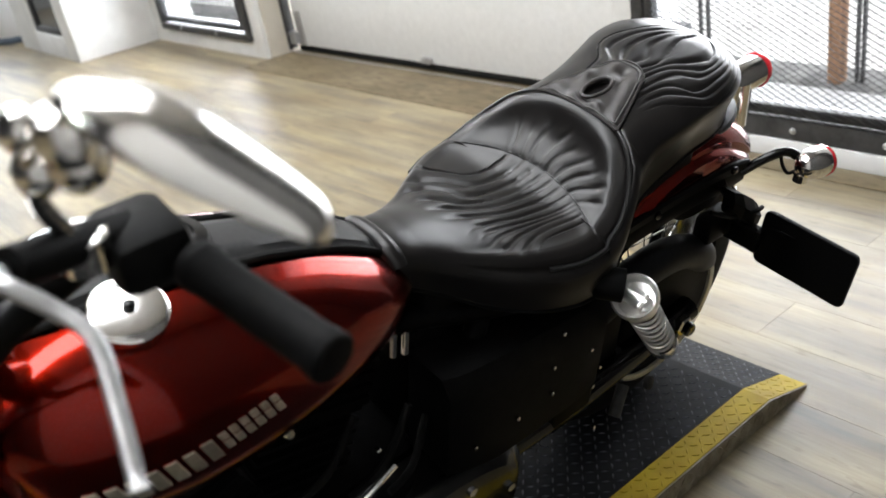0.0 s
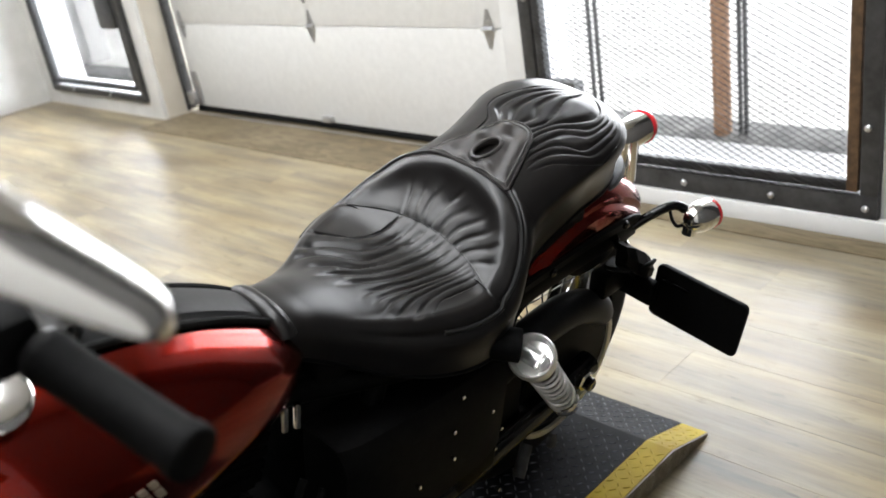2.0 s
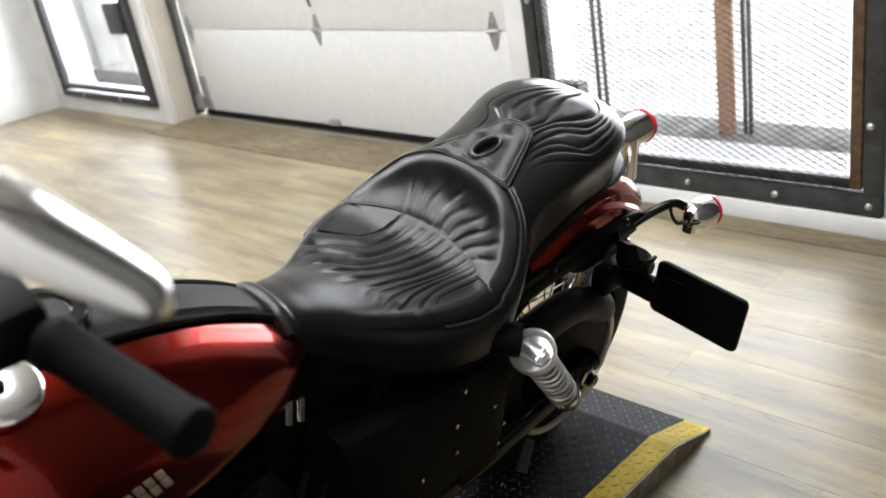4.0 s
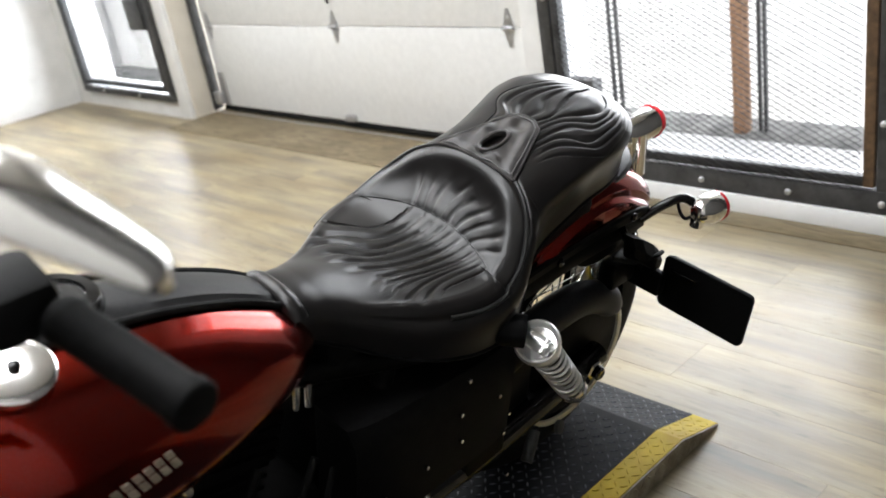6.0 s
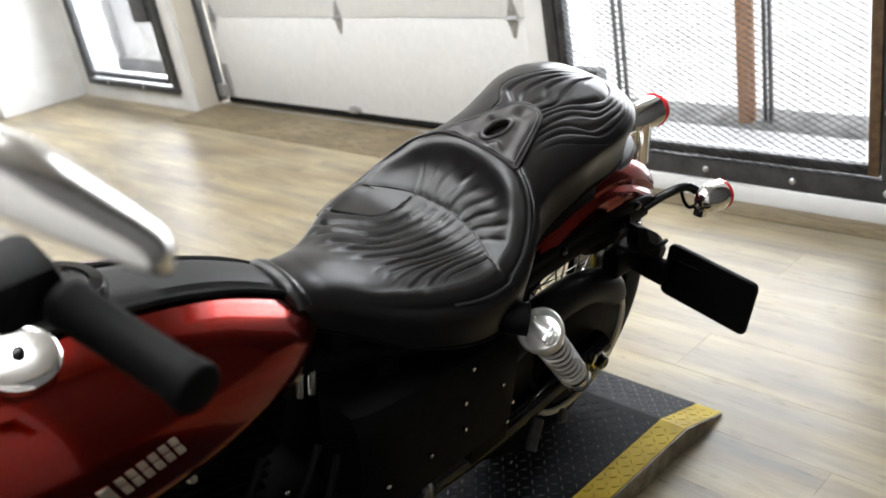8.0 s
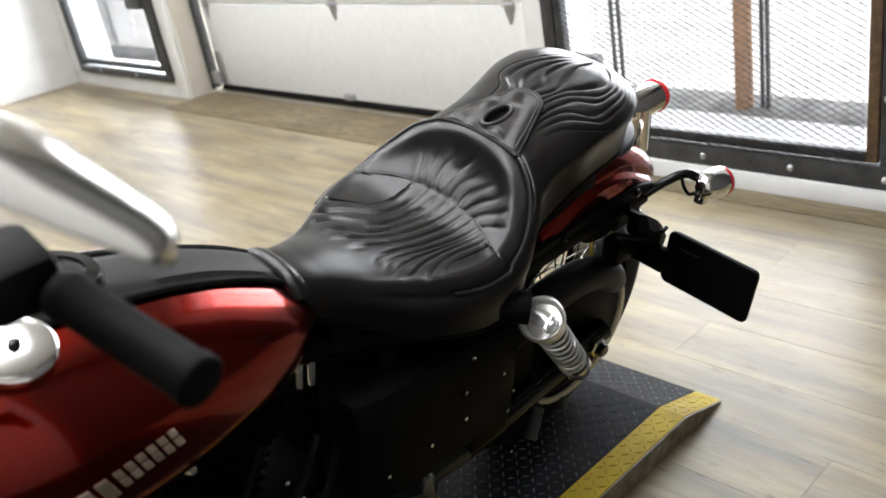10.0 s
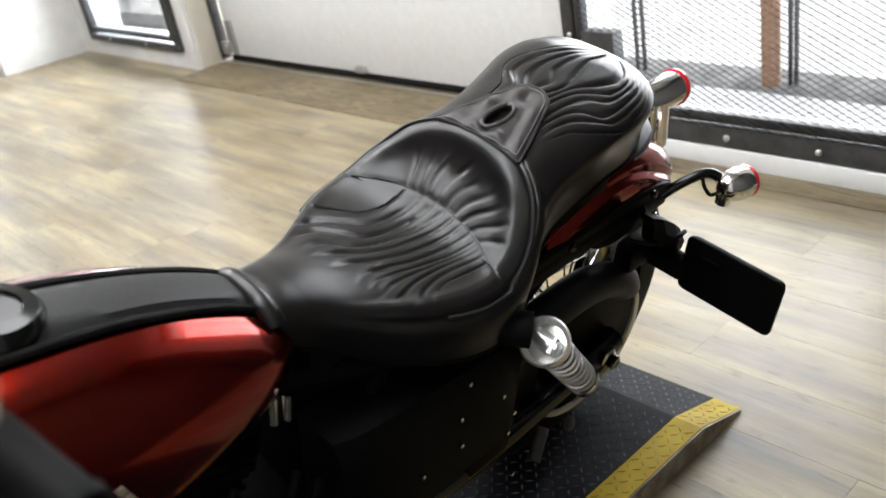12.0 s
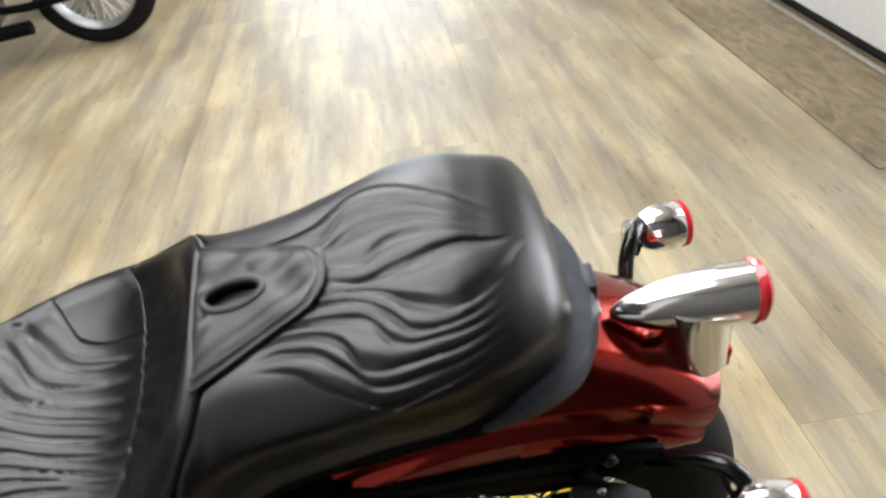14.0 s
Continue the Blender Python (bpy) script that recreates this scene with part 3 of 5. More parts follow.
def deck_z(y):
    return DECK if y <= CREST else 0.006 + (DECK - 0.006) * (PY1 - y) / (PY1 - CREST)


def slab(x0, x1, name, mat, label):
    rows = []
    for y in (PY0, PY0 + 0.15, CREST, PY1):
        z = DECK if PY0 + 0.1 < y <= CREST else 0.006
        rows.append([(x0, y, 0.0005), (x1, y, 0.0005), (x1, y, z), (x0, y, z)])
    bm = rings(bmesh.new(), rows)
    return part(name, bm, mat, ramp, label, smooth=False)


slab(PX0 + 0.055, PX1 - 0.068, "deck", M["deck"], "black diamond tread plate")
slab(PX0, PX0 + 0.054, "edge_strip", M["yellow"], "yellow painted tread edge")
slab(PX1 - 0.067, PX1 - 0.004, "edge_strip", M["yellow"], "yellow painted tread edge")
rows = []
for y in (PY0 + 0.02, PY0 + 0.15, CREST, PY1 - 0.004):
    z = DECK - 0.002 if PY0 + 0.1 < y <= CREST else 0.006
    rows.append([(PX1 - 0.0035, y, 0.0005), (PX1, y, 0.0005), (PX1, y, z), (PX1 - 0.0035, y, z)])
part("side_plate", rings(bmesh.new(), rows), M["bare_plate"], ramp, "bare worn tread-plate side", smooth=False)


def lug(bm, c, d, n, ln=0.0090, wd=0.0024, ht=0.0018):
    """One raised lozenge of the tread plate."""
    c, d, n = Vector(c), Vector(d).normalized(), Vector(n).normalized()
    s = n.cross(d)
    base = [c + d * ln, c + s * wd, c - d * ln, c - s * wd]
    top = [c + d * ln * 0.6 + n * ht, c + s * wd * 0.5 + n * ht, c - d * ln * 0.6 + n * ht, c - s * wd * 0.5 + n * ht]
    b, t = [bm.verts.new(p) for p in base], [bm.verts.new(p) for p in top]
    for i in range(4):
        j = (i + 1) % 4
        bm.faces.new((b[i], b[j], t[j], t[i]))
    bm.faces.new(t)


LUG = {}


def lugs(name, x0, x1, mat, near=True):
    bm = bmesh.new()
    step = 0.0212
    ny, nx = int((PY1 - 0.9) / step), int((x1 - x0) / step)
    for j in range(ny):
        for i in range(nx + 1):
            x, y = x0 + (i + 0.5) * (x1 - x0) / (nx + 1), 0.9 + (j + 0.5) * step
            nrm = (0, 0, 1) if y < CREST else (0, DECK - 0.006, PY1 - CREST)
            if abs(y - CREST) < 0.012:
                continue
            dd = Vector((1, 1, 0)) if (i + j) % 2 else Vector((1, -1, 0))
            if y > CREST:
                dd.z = -dd.y * (DECK - 0.006) / (PY1 - CREST)
            if y > 1.80 and near:
                dv, nv = dd.normalized(), Vector(nrm).normalized()
                m = Matrix((dv, nv.cross(dv), nv)).transposed().to_4x4()
                m.translation = (x, y, deck_z(y))
                if mat.name not in LUG:
                    lb = bmesh.new()
                    lug(lb, (0, 0, 0), (1, 0, 0), (0, 0, 1), ht=0.0013 if mat is M["yellow"] else 0.0018)
                    LUG[mat.name] = part("lug", lb, mat, ramp, smooth=False, m=m)
                else:
                    again(LUG[mat.name], ramp, m)
                continue
            lug(bm, (x, y, deck_z(y)), dd, nrm)
    ob = part(name, bm, mat, ramp, smooth=False)
    ob["kind"] = "stuff"


lugs("tread_pattern", PX0 + 0.057, PX1 - 0.07, M["lug_black"])
lugs("tread_pattern", PX1 - 0.066, PX1 - 0.005, M["yellow"])
lugs("tread_pattern", PX0 + 0.002, PX0 + 0.052, M["yellow"], False)
bm = bmesh.new()
for j in range(46):
    y = 0.9 + j * 0.0245
    for i in range(2):
        z = 0.013 + i * 0.022
        if z < deck_z(y) - 0.008:
            lug(bm, (PX1, y, z), (0, 1, 1 if (i + j) % 2 else -1), (1, 0, 0), 0.012)
part("tread_pattern", bm, M["bare_plate"], ramp, smooth=False)["kind"] = "stuff"

# ---- the motorcycle: x to its left, y to its rear, z up from the rear tyre's foot ----
LEAN_DEG = 16.5
bike = thing("motorcycle", "dark red cruiser motorcycle with black leather seat on a stand", "motorcycle", pose(0.041, 1.741, DECK - 0.004, 0, LEAN_DEG, 0))
AX = 0.329


def wheel(parent, y, name, radius, width, rim_mat, spokes=40, spoke_mat="chrome", gauge=0.0019, wall=0.62, deep=1.0):
    w = thing(name, "", "")
    w.parent = parent
    w.matrix_basis = pose(0, y, 0)
    o = (0, 0, radius)
    sec, rt = width / 2, radius
    prof = []
    inner = radius - width * wall
    for k in range(15):
        a = math.pi * k / 14
        prof.append((-sec * math.cos(a), inner + (rt - inner) * math.sin(a) ** 0.62))
    bm = lathe(prof, o, (1, 0, 0), 72, caps=False)
    part("tyre", bm, M["rubber"], w, "black rubber tyre")
    bm = lathe([(-sec * 0.78, inner + 0.004), (-sec * 0.72, inner - 0.010 * deep), (-sec * 0.45, inner - 0.016 * deep), (0, inner - 0.024 * deep), (sec * 0.45, inner - 0.016 * deep), (sec * 0.72, inner - 0.010 * deep), (sec * 0.78, inner + 0.004), (sec * 0.6, inner + 0.002), (-sec * 0.6, inner + 0.002)], o, (1, 0, 0), 72, caps=False)
    part("rim", bm, rim_mat, w)
    bm = lathe([(-0.055, 0.02), (-0.055, 0.036), (-0.04, 0.036), (-0.035, 0.024), (0.035, 0.024), (0.04, 0.036), (0.055, 0.036), (0.055, 0.02)], o, (1, 0, 0), 28)
    part("hub", bm, M["black_gloss"], w)
    sp = None
    for k in range(spokes):
        a = 2 * math.pi * k / spokes
        sg = 1 if k % 2 else -1
        tw = 0.42 * (1 if (k // 2) % 2 else -1)
        if k < 4:
            p = Vector((sg * 0.045, 0.034 * math.cos(a + tw), radius + 0.034 * math.sin(a + tw)))
            q = Vector((sg * 0.006, (inner - 0.02) * math.cos(a), radius + (inner - 0.02) * math.sin(a)))
            ob = part("spoke", tube([p, q], gauge, 5, curved=False), M[spoke_mat], w)
            if k == 0:
                sp = []
            sp.append(ob)
        else:
            turn = Matrix.Translation(o) @ Matrix.Rotation(2 * math.pi * (k - k % 4) / spokes, 4, "X") @ Matrix.Translation((0, 0, -radius))
            again(sp[k % 4], w, turn)
    return w


rear = wheel(bike, 0.0, "rear_wheel", AX, 0.155, M["black_gloss"], wall=0.74)
WB = -1.63
front = wheel(bike, WB, "front_wheel", AX, 0.10, M["chrome"])
part("pulley", lathe([(0, 0.03), (0, 0.125), (0.004, 0.135), (0.028, 0.135), (0.032, 0.125), (0.032, 0.03)], (0.088, 0, AX), (1, 0, 0), 48), M["black_satin"], rear, "black belt pulley")
rows = []
for k in range(41):
    t = k / 40
    a = radians(-150 + 200 * t)
    r1 = 0.151
    r0 = r1 - 0.004 - 0.011 * math.sin(math.pi * t) ** 0.5
    rows.append([(x, -0.004 + r * math.cos(a), AX - 0.004 + r * math.sin(a)) for x, r in ((0.119, r0), (0.125, r0), (0.127, (r0 + r1) / 2), (0.125, r1), (0.119, r1))])
part("pulley_rim", rings(bmesh.new(), rows), M["cream_metal"], rear, "cream-coloured pulley rim")
part("axle_nut", lathe([(0, 0.016), (0.030, 0.016), (0.032, 0.022), (0.044, 0.022), (0.047, 0.018)], (0.125, 0, AX), (1, 0, 0), 6), M["chrome"], rear, "chrome axle nut")
part("axle_end", lathe([(0.045, 0.0145), (0.058, 0.0145), (0.061, 0.011), (0.060, 0.006)], (0.125, 0, AX), (1, 0, 0), 20), M["black_gloss"], rear, "black axle end")
bm = lathe([(-0.001, 0.07), (-0.001, 0.145), (0.004, 0.145), (0.004, 0.07)], (-0.10, 0, AX), (1, 0, 0), 40)
part("brake_disc", bm, M["alloy"], rear)

# belt and its guard, swingarm
BP = (0.10, -0.62, 0.335)
belt = bmesh.new()
for z0, z1 in ((AX + 0.137, BP[2] + 0.05), (AX - 0.137, BP[2] - 0.05)):
    tube([(0.104, 0.0, z0), (0.104, -0.62, z1)], 0.012, 8, belt, False, 0.25)
part("drive_belt", belt, M["rubber"], bike)
rows = []
for k in range(23):
    t = k / 22
    y = 0.140 - 0.49 * t
    z = ease(y, [(-0.35, 0.455), (-0.25, 0.488), (-0.15, 0.512), (-0.08, 0.520), (-0.02, 0.516), (0.03, 0.500), (0.07, 0.478), (0.10, 0.452), (0.125, 0.425), (0.14, 0.402)])
    hw = 0.034 if t > 0.12 else 0.006 + 0.028 * math.sin(t / 0.12 * math.pi / 2) ** 0.8
    hz = 0.036 * hw / 0.034
    lean = ease(y, [(-0.35, 0.0), (-0.02, 0.1), (0.07, 0.55), (0.14, 0.8)])
    rows.append([(0.110 + hw * math.cos(a), y + hz * math.sin(a) * lean, z - 0.036 + hz * math.sin(a) * (1 - 0.4 * lean)) for a in (2 * math.pi * j / 20 for j in range(20))])
part("belt_guard", rings(bmesh.new(), rows), M["guard_plastic"], bike, "black plastic belt guard")
part("inner_guard", box((0.122, -0.34, 0.315), (0.128, -0.155, 0.455), 0.0025), M["plastic"], bike, "flat black plastic inner guard")
swing = tube([(0.135, -0.58, 0.30), (0.14, -0.3, 0.295), (0.138, 0.05, AX)], 0.026, 12)
tube([(-0.135, -0.58, 0.30), (-0.14, -0.3, 0.295), (-0.138, 0.05, AX)], 0.026, 12, swing)
part("swingarm", swing, M["black_gloss"], bike)

# rear fender: an arc over the wheel, bobbed at the tail
FR = 0.372


def fender_section(ang, r, hw, drop, gap, floor_z):
    """A domed crown with a crease at its edge, and below it a raised side panel; gap is the groove between the two."""
    c = Vector((0, r * math.cos(ang), AX + r * math.sin(ang)))
    radial = Vector((0, math.cos(ang), math.sin(ang)))
    low = -max(drop, 0.060 + gap)
    half = [(0.0, 0.0), (0.025, -0.0008), (0.048, -0.0040), (0.066, -0.0095), (0.081, -0.0175), (0.091, -0.0265), (0.0965, -0.0345), (0.0975, -0.0385),
            (0.0985, -0.0420 - gap), (0.1025, -0.0455 - gap), (0.1075, -0.0480 - gap), (0.1108, -0.0520 - gap), (0.1120, low + 0.004), (0.1110, low)]
    half = [(x * hw / 0.112, dz) for x, dz in half]
    pts = [c + Vector((-x, 0, 0)) + radial * dz for x, dz in half[::-1]] + [c + Vector((x, 0, 0)) + radial * dz for x, dz in half[1:]]
    inn = [p - radial * 0.005 + Vector((-math.copysign(0.004, p.x) if abs(p.x) > 0.03 else 0, 0, 0)) for p in pts[::-1]]
    loop = pts + inn
    for p in loop:
        p.z = max(p.z, floor_z)
    return loop


rows = []
for k in range(57):
    t = 0.70 * k / 56
    ang = radians(46.5 + 101.5 * t)
    floor_z = 0.606 if t > 0.3 else 0.0
    raised = ease(t, [(0.0, 0.006), (0.06, 0.010), (0.16, 0.014), (0.32, 0.014), (0.65, 0.0), (1.0, 0.0)])
    drop = ease(t, [(0.0, 0.050), (0.03, 0.062), (0.07, 0.076), (0.16, 0.090), (0.3, 0.098), (0.6, 0.088), (1.0, 0.086)])
    gap = ease(t, [(0.0, 0.001), (0.06, 0.006), (0.14, 0.010), (0.26, 0.006), (0.40, 0.002), (0.6, 0.0), (1.0, 0.0)])
    rows.append(fender_section(ang, FR + 0.010 * (1 - t) - 0.006 * t + raised, ease(t, [(0.0, 0.094), (0.05, 0.102), (0.2, 0.110), (0.6, 0.115), (1.0, 0.115)]), drop, gap, floor_z))
part("rear_fender", rings(bmesh.new(), rows), M["red"], bike, "dark red painted rear fender")
for s in (1, -1):
    rows = []
    for k in range(13):
        y = -0.035 + 0.190 * k / 12
        top = ease(y, [(-0.035, 0.606), (0.1, 0.604), (0.155, 0.598)])
        low = ease(y, [(-0.035, 0.575), (0.0, 0.548), (0.06, 0.535), (0.12, 0.545), (0.155, 0.575)])
        rows.append([(s * x, y, z) for x, z in ((0.099, low), (0.103, low - 0.001), (0.1045, low + 0.004), (0.1045, top), (0.099, top))][::s])
    part("strut_plate", rings(bmesh.new(), rows), M["black_satin"], bike, "black steel plate below the fender strut")

for s in (1, -1):
    for name, zo, fat, x0 in (("fender_strut", 0.0, 1.0, 0.110), ("strut_rail", -0.033, 1.6, 0.104)):
        rows = []
        for k in range(19):
            y = 0.178 - 0.528 * k / 18
            z = zo + ease(y, [(-0.35, 0.604), (-0.16, 0.616), (0.0, 0.619), (0.1, 0.614), (0.178, 0.606)])
            hh = fat * ease(y, [(-0.35, 0.010), (-0.1, 0.011), (0.0, 0.011), (0.1, 0.012), (0.16, 0.011), (0.178, 0.006)])
            rows.append([(s * (x0 + xx), y, z + zz * hh) for xx, zz in ((0.0, -1), (0.006, -1), (0.010, -0.6), (0.010, 0.6), (0.006, 1), (0.0, 1))][::s])
        part(name, rings(bmesh.new(), rows), M["black_satin"], bike, "black steel fender strut")
    for yy in (0.12, -0.10):
        part("strut_bolt", lathe([(0, 0.008), (0.004, 0.008), (0.007, 0.004)], (s * 0.120, yy, 0.616), (s, 0, 0), 14), M["black_gloss"], bike)

# tail light
tl = thing("tail_light", "", "")
tl.parent = bike
tl.matrix_basis = pose(0.024, 0, 0)
rows = []
for k in range(20):
    t = k / 19
    y = 0.148 + 0.135 * t
    r = 0.031 * math.sin(min(1, t * 1.2 + 0.02) * math.pi / 2) ** 0.55
    zc = 0.702 + 0.024 * t
    xc = -0.018 * (1 - t)
    rows.append([(xc + r * 1.02 * math.cos(a), y + 0.010 * math.sin(a) * t, zc + r * math.sin(a)) for a in (2 * math.pi * j / 28 for j in range(28))])
part("housing", rings(bmesh.new(), rows), M["chrome"], tl, "chrome bullet housing")
part("lens", lathe([(0, 0.0315), (0.004, 0.034), (0.010, 0.033), (0.016, 0.026), (0.018, 0.010)], (0, 0.280, 0.726), (0, 1, -0.12), 28), M["lens"], tl, "red lens")
rows = []
for k in range(8):
    t = k / 7
    z = 0.722 - 0.092 * t
    rows.append([(-0.004 + 0.029 * (1 + 0.2 * t) * math.cos(a), 0.232 + 0.006 * t + 0.038 * math.sin(a), z) for a in (2 * math.pi * j / 16 for j in range(16))])
part("foot", rings(bmesh.new(), rows), M["chrome"], tl, "chrome mounting foot")
part("reflector", box((-0.026, 0.266, 0.618), (0.014, 0.274, 0.648), 0.003), M["lens"], tl, "red reflector")

# turn signals
for s in (1, -1):
    ts = thing("turn_signal", "", "")
    ts.parent = bike
    base = Vector((0.197, 0.212, 0.621)) if s > 0 else Vector((-0.182, 0.232, 0.606))
    part("housing", lathe([(0, 0.003), (0.002, 0.010), (0.008, 0.0185), (0.018, 0.0250), (0.032, 0.0290), (0.048, 0.0303), (0.060, 0.0295), (0.063, 0.0285)], base, (s * 0.14, 1, -0.08), 36), M["chrome"], ts, "chrome bullet housing")
    part("lens", lathe([(0.062, 0.0300), (0.068, 0.0300), (0.073, 0.024), (0.075, 0.008)], base, (s * 0.14, 1, -0.08), 36), M["lens"], ts, "red lens")
    first_y = 0.165 if s > 0 else 0.205
    part("stem", tube([(s * 0.112, first_y, 0.588), (s * 0.135, 0.4 * first_y + 0.129, 0.616), (s * 0.158, 0.225, 0.632), (s * 0.180, 0.240, 0.622), (s * 0.190, 0.240, 0.606)], 0.0095, 10), M["black_gloss"], ts, "black curved stem")
    part("wire", tube([(s * 0.152, 0.222, 0.622), (s * 0.158, 0.228, 0.60), (s * 0.168, 0.236, 0.585), (s * 0.178, 0.242, 0.592)], 0.0035, 6), M["rubber"], ts)
    part("clamp", lathe([(-0.012, 0.014), (0.012, 0.014)], (s * 0.194, 0.236, 0.594), (0, 0, 1), 12), M["chrome"], ts)

# side-mounted plate
ph = thing("plate_mount", "", "")
ph.parent = bike
def round_plate(x0, x1, z0, z1, y0, y1, r):
    loop = []
    for cx, cz, a0 in ((x1 - r, z1 - r, 0), (x0 + r, z1 - r, 90), (x0 + r, z0 + r, 180), (x1 - r, z0 + r, 270)):
        loop += [(cx + r * math.cos(radians(a0 + 15 * k)), cz + r * math.sin(radians(a0 + 15 * k))) for k in range(7)]
    mx, mz = (x0 + x1) / 2, (z0 + z1) / 2
    rows = []
    for y, f in ((y0, 0.985), (y0 + 0.0015, 1.0), (y1 - 0.0015, 1.0), (y1, 0.985)):
        rows.append([(mx + (x - mx) * f, y, mz + (z - mz) * f) for x, z in loop])
    bm = rings(bmesh.new(), rows)
    bmesh.ops.recalc_face_normals(bm, faces=bm.faces)
    return bm


part("plate", round_plate(0.192, 0.372, 0.436, 0.546, 0.160, 0.167, 0.010), M["plastic"], ph, "blank black number-plate backing")
part("plate_frame", round_plate(0.188, 0.376, 0.432, 0.550, 0.151, 0.159, 0.013), M["plastic"], ph)
part("light_bar", box((0.205, 0.146, 0.52), (0.262, 0.152, 0.526), 0.002), M["black_gloss"], ph)
bm = box((0.125, 0.128, 0.462), (0.20, 0.152, 0.512), 0.005)
box((0.10, 0.06, 0.475), (0.14, 0.14, 0.53), 0.008, bm)
part("bracket", bm, M["black_satin"], ph)
bm = tube([(0.118, 0.09, 0.60), (0.128, 0.11, 0.565), (0.14, 0.13, 0.53), (0.15, 0.14, 0.50)], 0.014, 8, flat=0.6)
part("bracket_arm", bm, M["black_satin"], ph)
rows = []
for y, z, hw, hh in ((0.075, 0.585, 0.012, 0.020), (0.10, 0.565, 0.022, 0.028), (0.14, 0.535, 0.026, 0.030), (0.165, 0.520, 0.024, 0.022)):
    rows.append([(0.150 + hw * cx, y, z + hh * cz) for cx, cz in ((-1, -1), (1, -0.8), (1.1, 0.1), (0.5, 1), (-1, 1))])
part("light_box", rings(bmesh.new(), rows), M["black_satin"], ph, "angular black housing", smooth=False)
part("wire", tube([(0.135, 0.05, 0.56), (0.16, 0.09, 0.545), (0.178, 0.13, 0.55), (0.172, 0.165, 0.54)], 0.0045, 8), M["rubber"], ph, "black sleeved wire")
for p in ((0.135, 0.105, 0.585), (0.16, 0.13, 0.53)):
    part("mount_bolt", lathe([(0, 0.007), (0.006, 0.007), (0.009, 0.004)], p, (1, 0.3, 0.3), 12), M["chrome"], ph)

# shocks
for s in (1, -1):
    sh = thing("shock_absorber", "", "")
    sh.parent = bike
    off = 0.0 if s > 0 else 0.045
    top, bot = Vector((s * (0.238 - off), -0.303, 0.626 - off)), Vector((s * (0.192 - off), -0.090, 0.342))
    d = (bot - top).normalized()
    ln = (bot - top).length
    part("eye", lathe([(-0.016, 0.014), (0.016, 0.014)], top, (1, 0, 0), 20), M["spring"], sh)
    part("top_bolt", lathe([(0.014, 0.012), (0.024, 0.012), (0.028, 0.007)], top, (s, 0, 0), 20), M["spring"], sh, "bright domed mounting bolt")
    part("top_cover", lathe([(0.014, 0.002), (0.012, 0.028), (-0.004, 0.0315), (-0.007, 0.0345), (-0.003, 0.0370), (0.006, 0.0365), (0.011, 0.0315), (0.040, 0.0295), (0.044, 0.026)], top, d, 28), M["spring"], sh, "bright metal upper collar")
    for q in (-1, 1):
        part("clevis", box((-0.003, -0.013, -0.013), (0.003, 0.014, 0.013), 0.002), M["spring"], sh, smooth=False, m=Matrix.Translation(top + Vector((q * 0.016, 0, 0))) @ Vector((0, 1, 0)).rotation_difference(d).to_matrix().to_4x4())
    turns, n = 9, 200
    fa, fc = frame_for(d)[0], frame_for(d)[1]
    pts = [top + d * (0.048 + (ln - 0.118) * k / n) + 0.0248 * (math.cos(k / n * 2 * math.pi * turns) * fa + math.sin(k / n * 2 * math.pi * turns) * fc) for k in range(n + 1)]
    part("spring", tube(pts, 0.0031, 8, curved=False), M["spring"], sh, "bright steel coil spring")
    part("damper", lathe([(0.05, 0.0195), (ln - 0.05, 0.0195)], top, d, 20), M["black_satin"], sh)
    part("lower_cup", lathe([(ln - 0.078, 0.026), (ln - 0.074, 0.029), (ln - 0.045, 0.028), (ln - 0.03, 0.02), (ln, 0.018)], top, d, 28), M["chrome"], sh, "chrome lower cup")
    part("mount_tube", tube([(s * 0.10, -0.40, 0.675), (s * (0.16 - off), -0.37, 0.655 - off), (s * (0.224 - off), -0.318, 0.648 - off)], 0.026, 16), M["black_satin"], sh)

# frame, side covers and what lies under the seat
bm = tube([(0.12, -0.30, 0.56), (0.11, -0.5, 0.63), (0.07, -0.65, 0.66), (0.04, -1.1, 0.80), (0.0, -1.22, 0.86)], 0.02, 12)
tube([(-0.12, -0.30, 0.56), (-0.11, -0.5, 0.63), (-0.07, -0.65, 0.66), (-0.04, -1.1, 0.80), (0.0, -1.22, 0.86)], 0.02, 12, bm)
for s in (1, -1):
    tube([(s * 0.11, -0.5, 0.62), (s * 0.12, -0.56, 0.45), (s * 0.12, -0.6, 0.20), (s * 0.12, -0.75, 0.16), (s * 0.12, -1.15, 0.18), (s * 0.07, -1.27, 0.45), (0, -1.24, 0.86)], 0.018, 12, bm)
part("frame", bm, M["black_satin"], bike)
rows = []
for k in range(13):
    t = k / 12
    y = -0.62 + 0.34 * t
    inset = 0.012 * (abs(2 * t - 1) ** 6)
    top_z, bot_z = 0.60 - 0.03 * t, 0.36
    rows.append([(0.09, y, bot_z), (0.168 - inset, y, bot_z), (0.192 - inset, y, bot_z + 0.02), (0.196 - inset, y, top_z - 0.03), (0.176 - inset, y, top_z), (0.09, y, top_z)])
part("side_cover", rings(bmesh.new(), rows), M["black_satin"], bike, "black battery side cover")
for p in ((0.198, -0.33, 0.50), (0.198, -0.30, 0.44), (0.198, -0.31, 0.40)):
    part("cover_bolt", lathe([(-0.002, 0.0036), (0.001, 0.0036), (0.002, 0.002)], p, (1, 0, 0), 12), M["chrome"], bike, "small steel cap bolt")
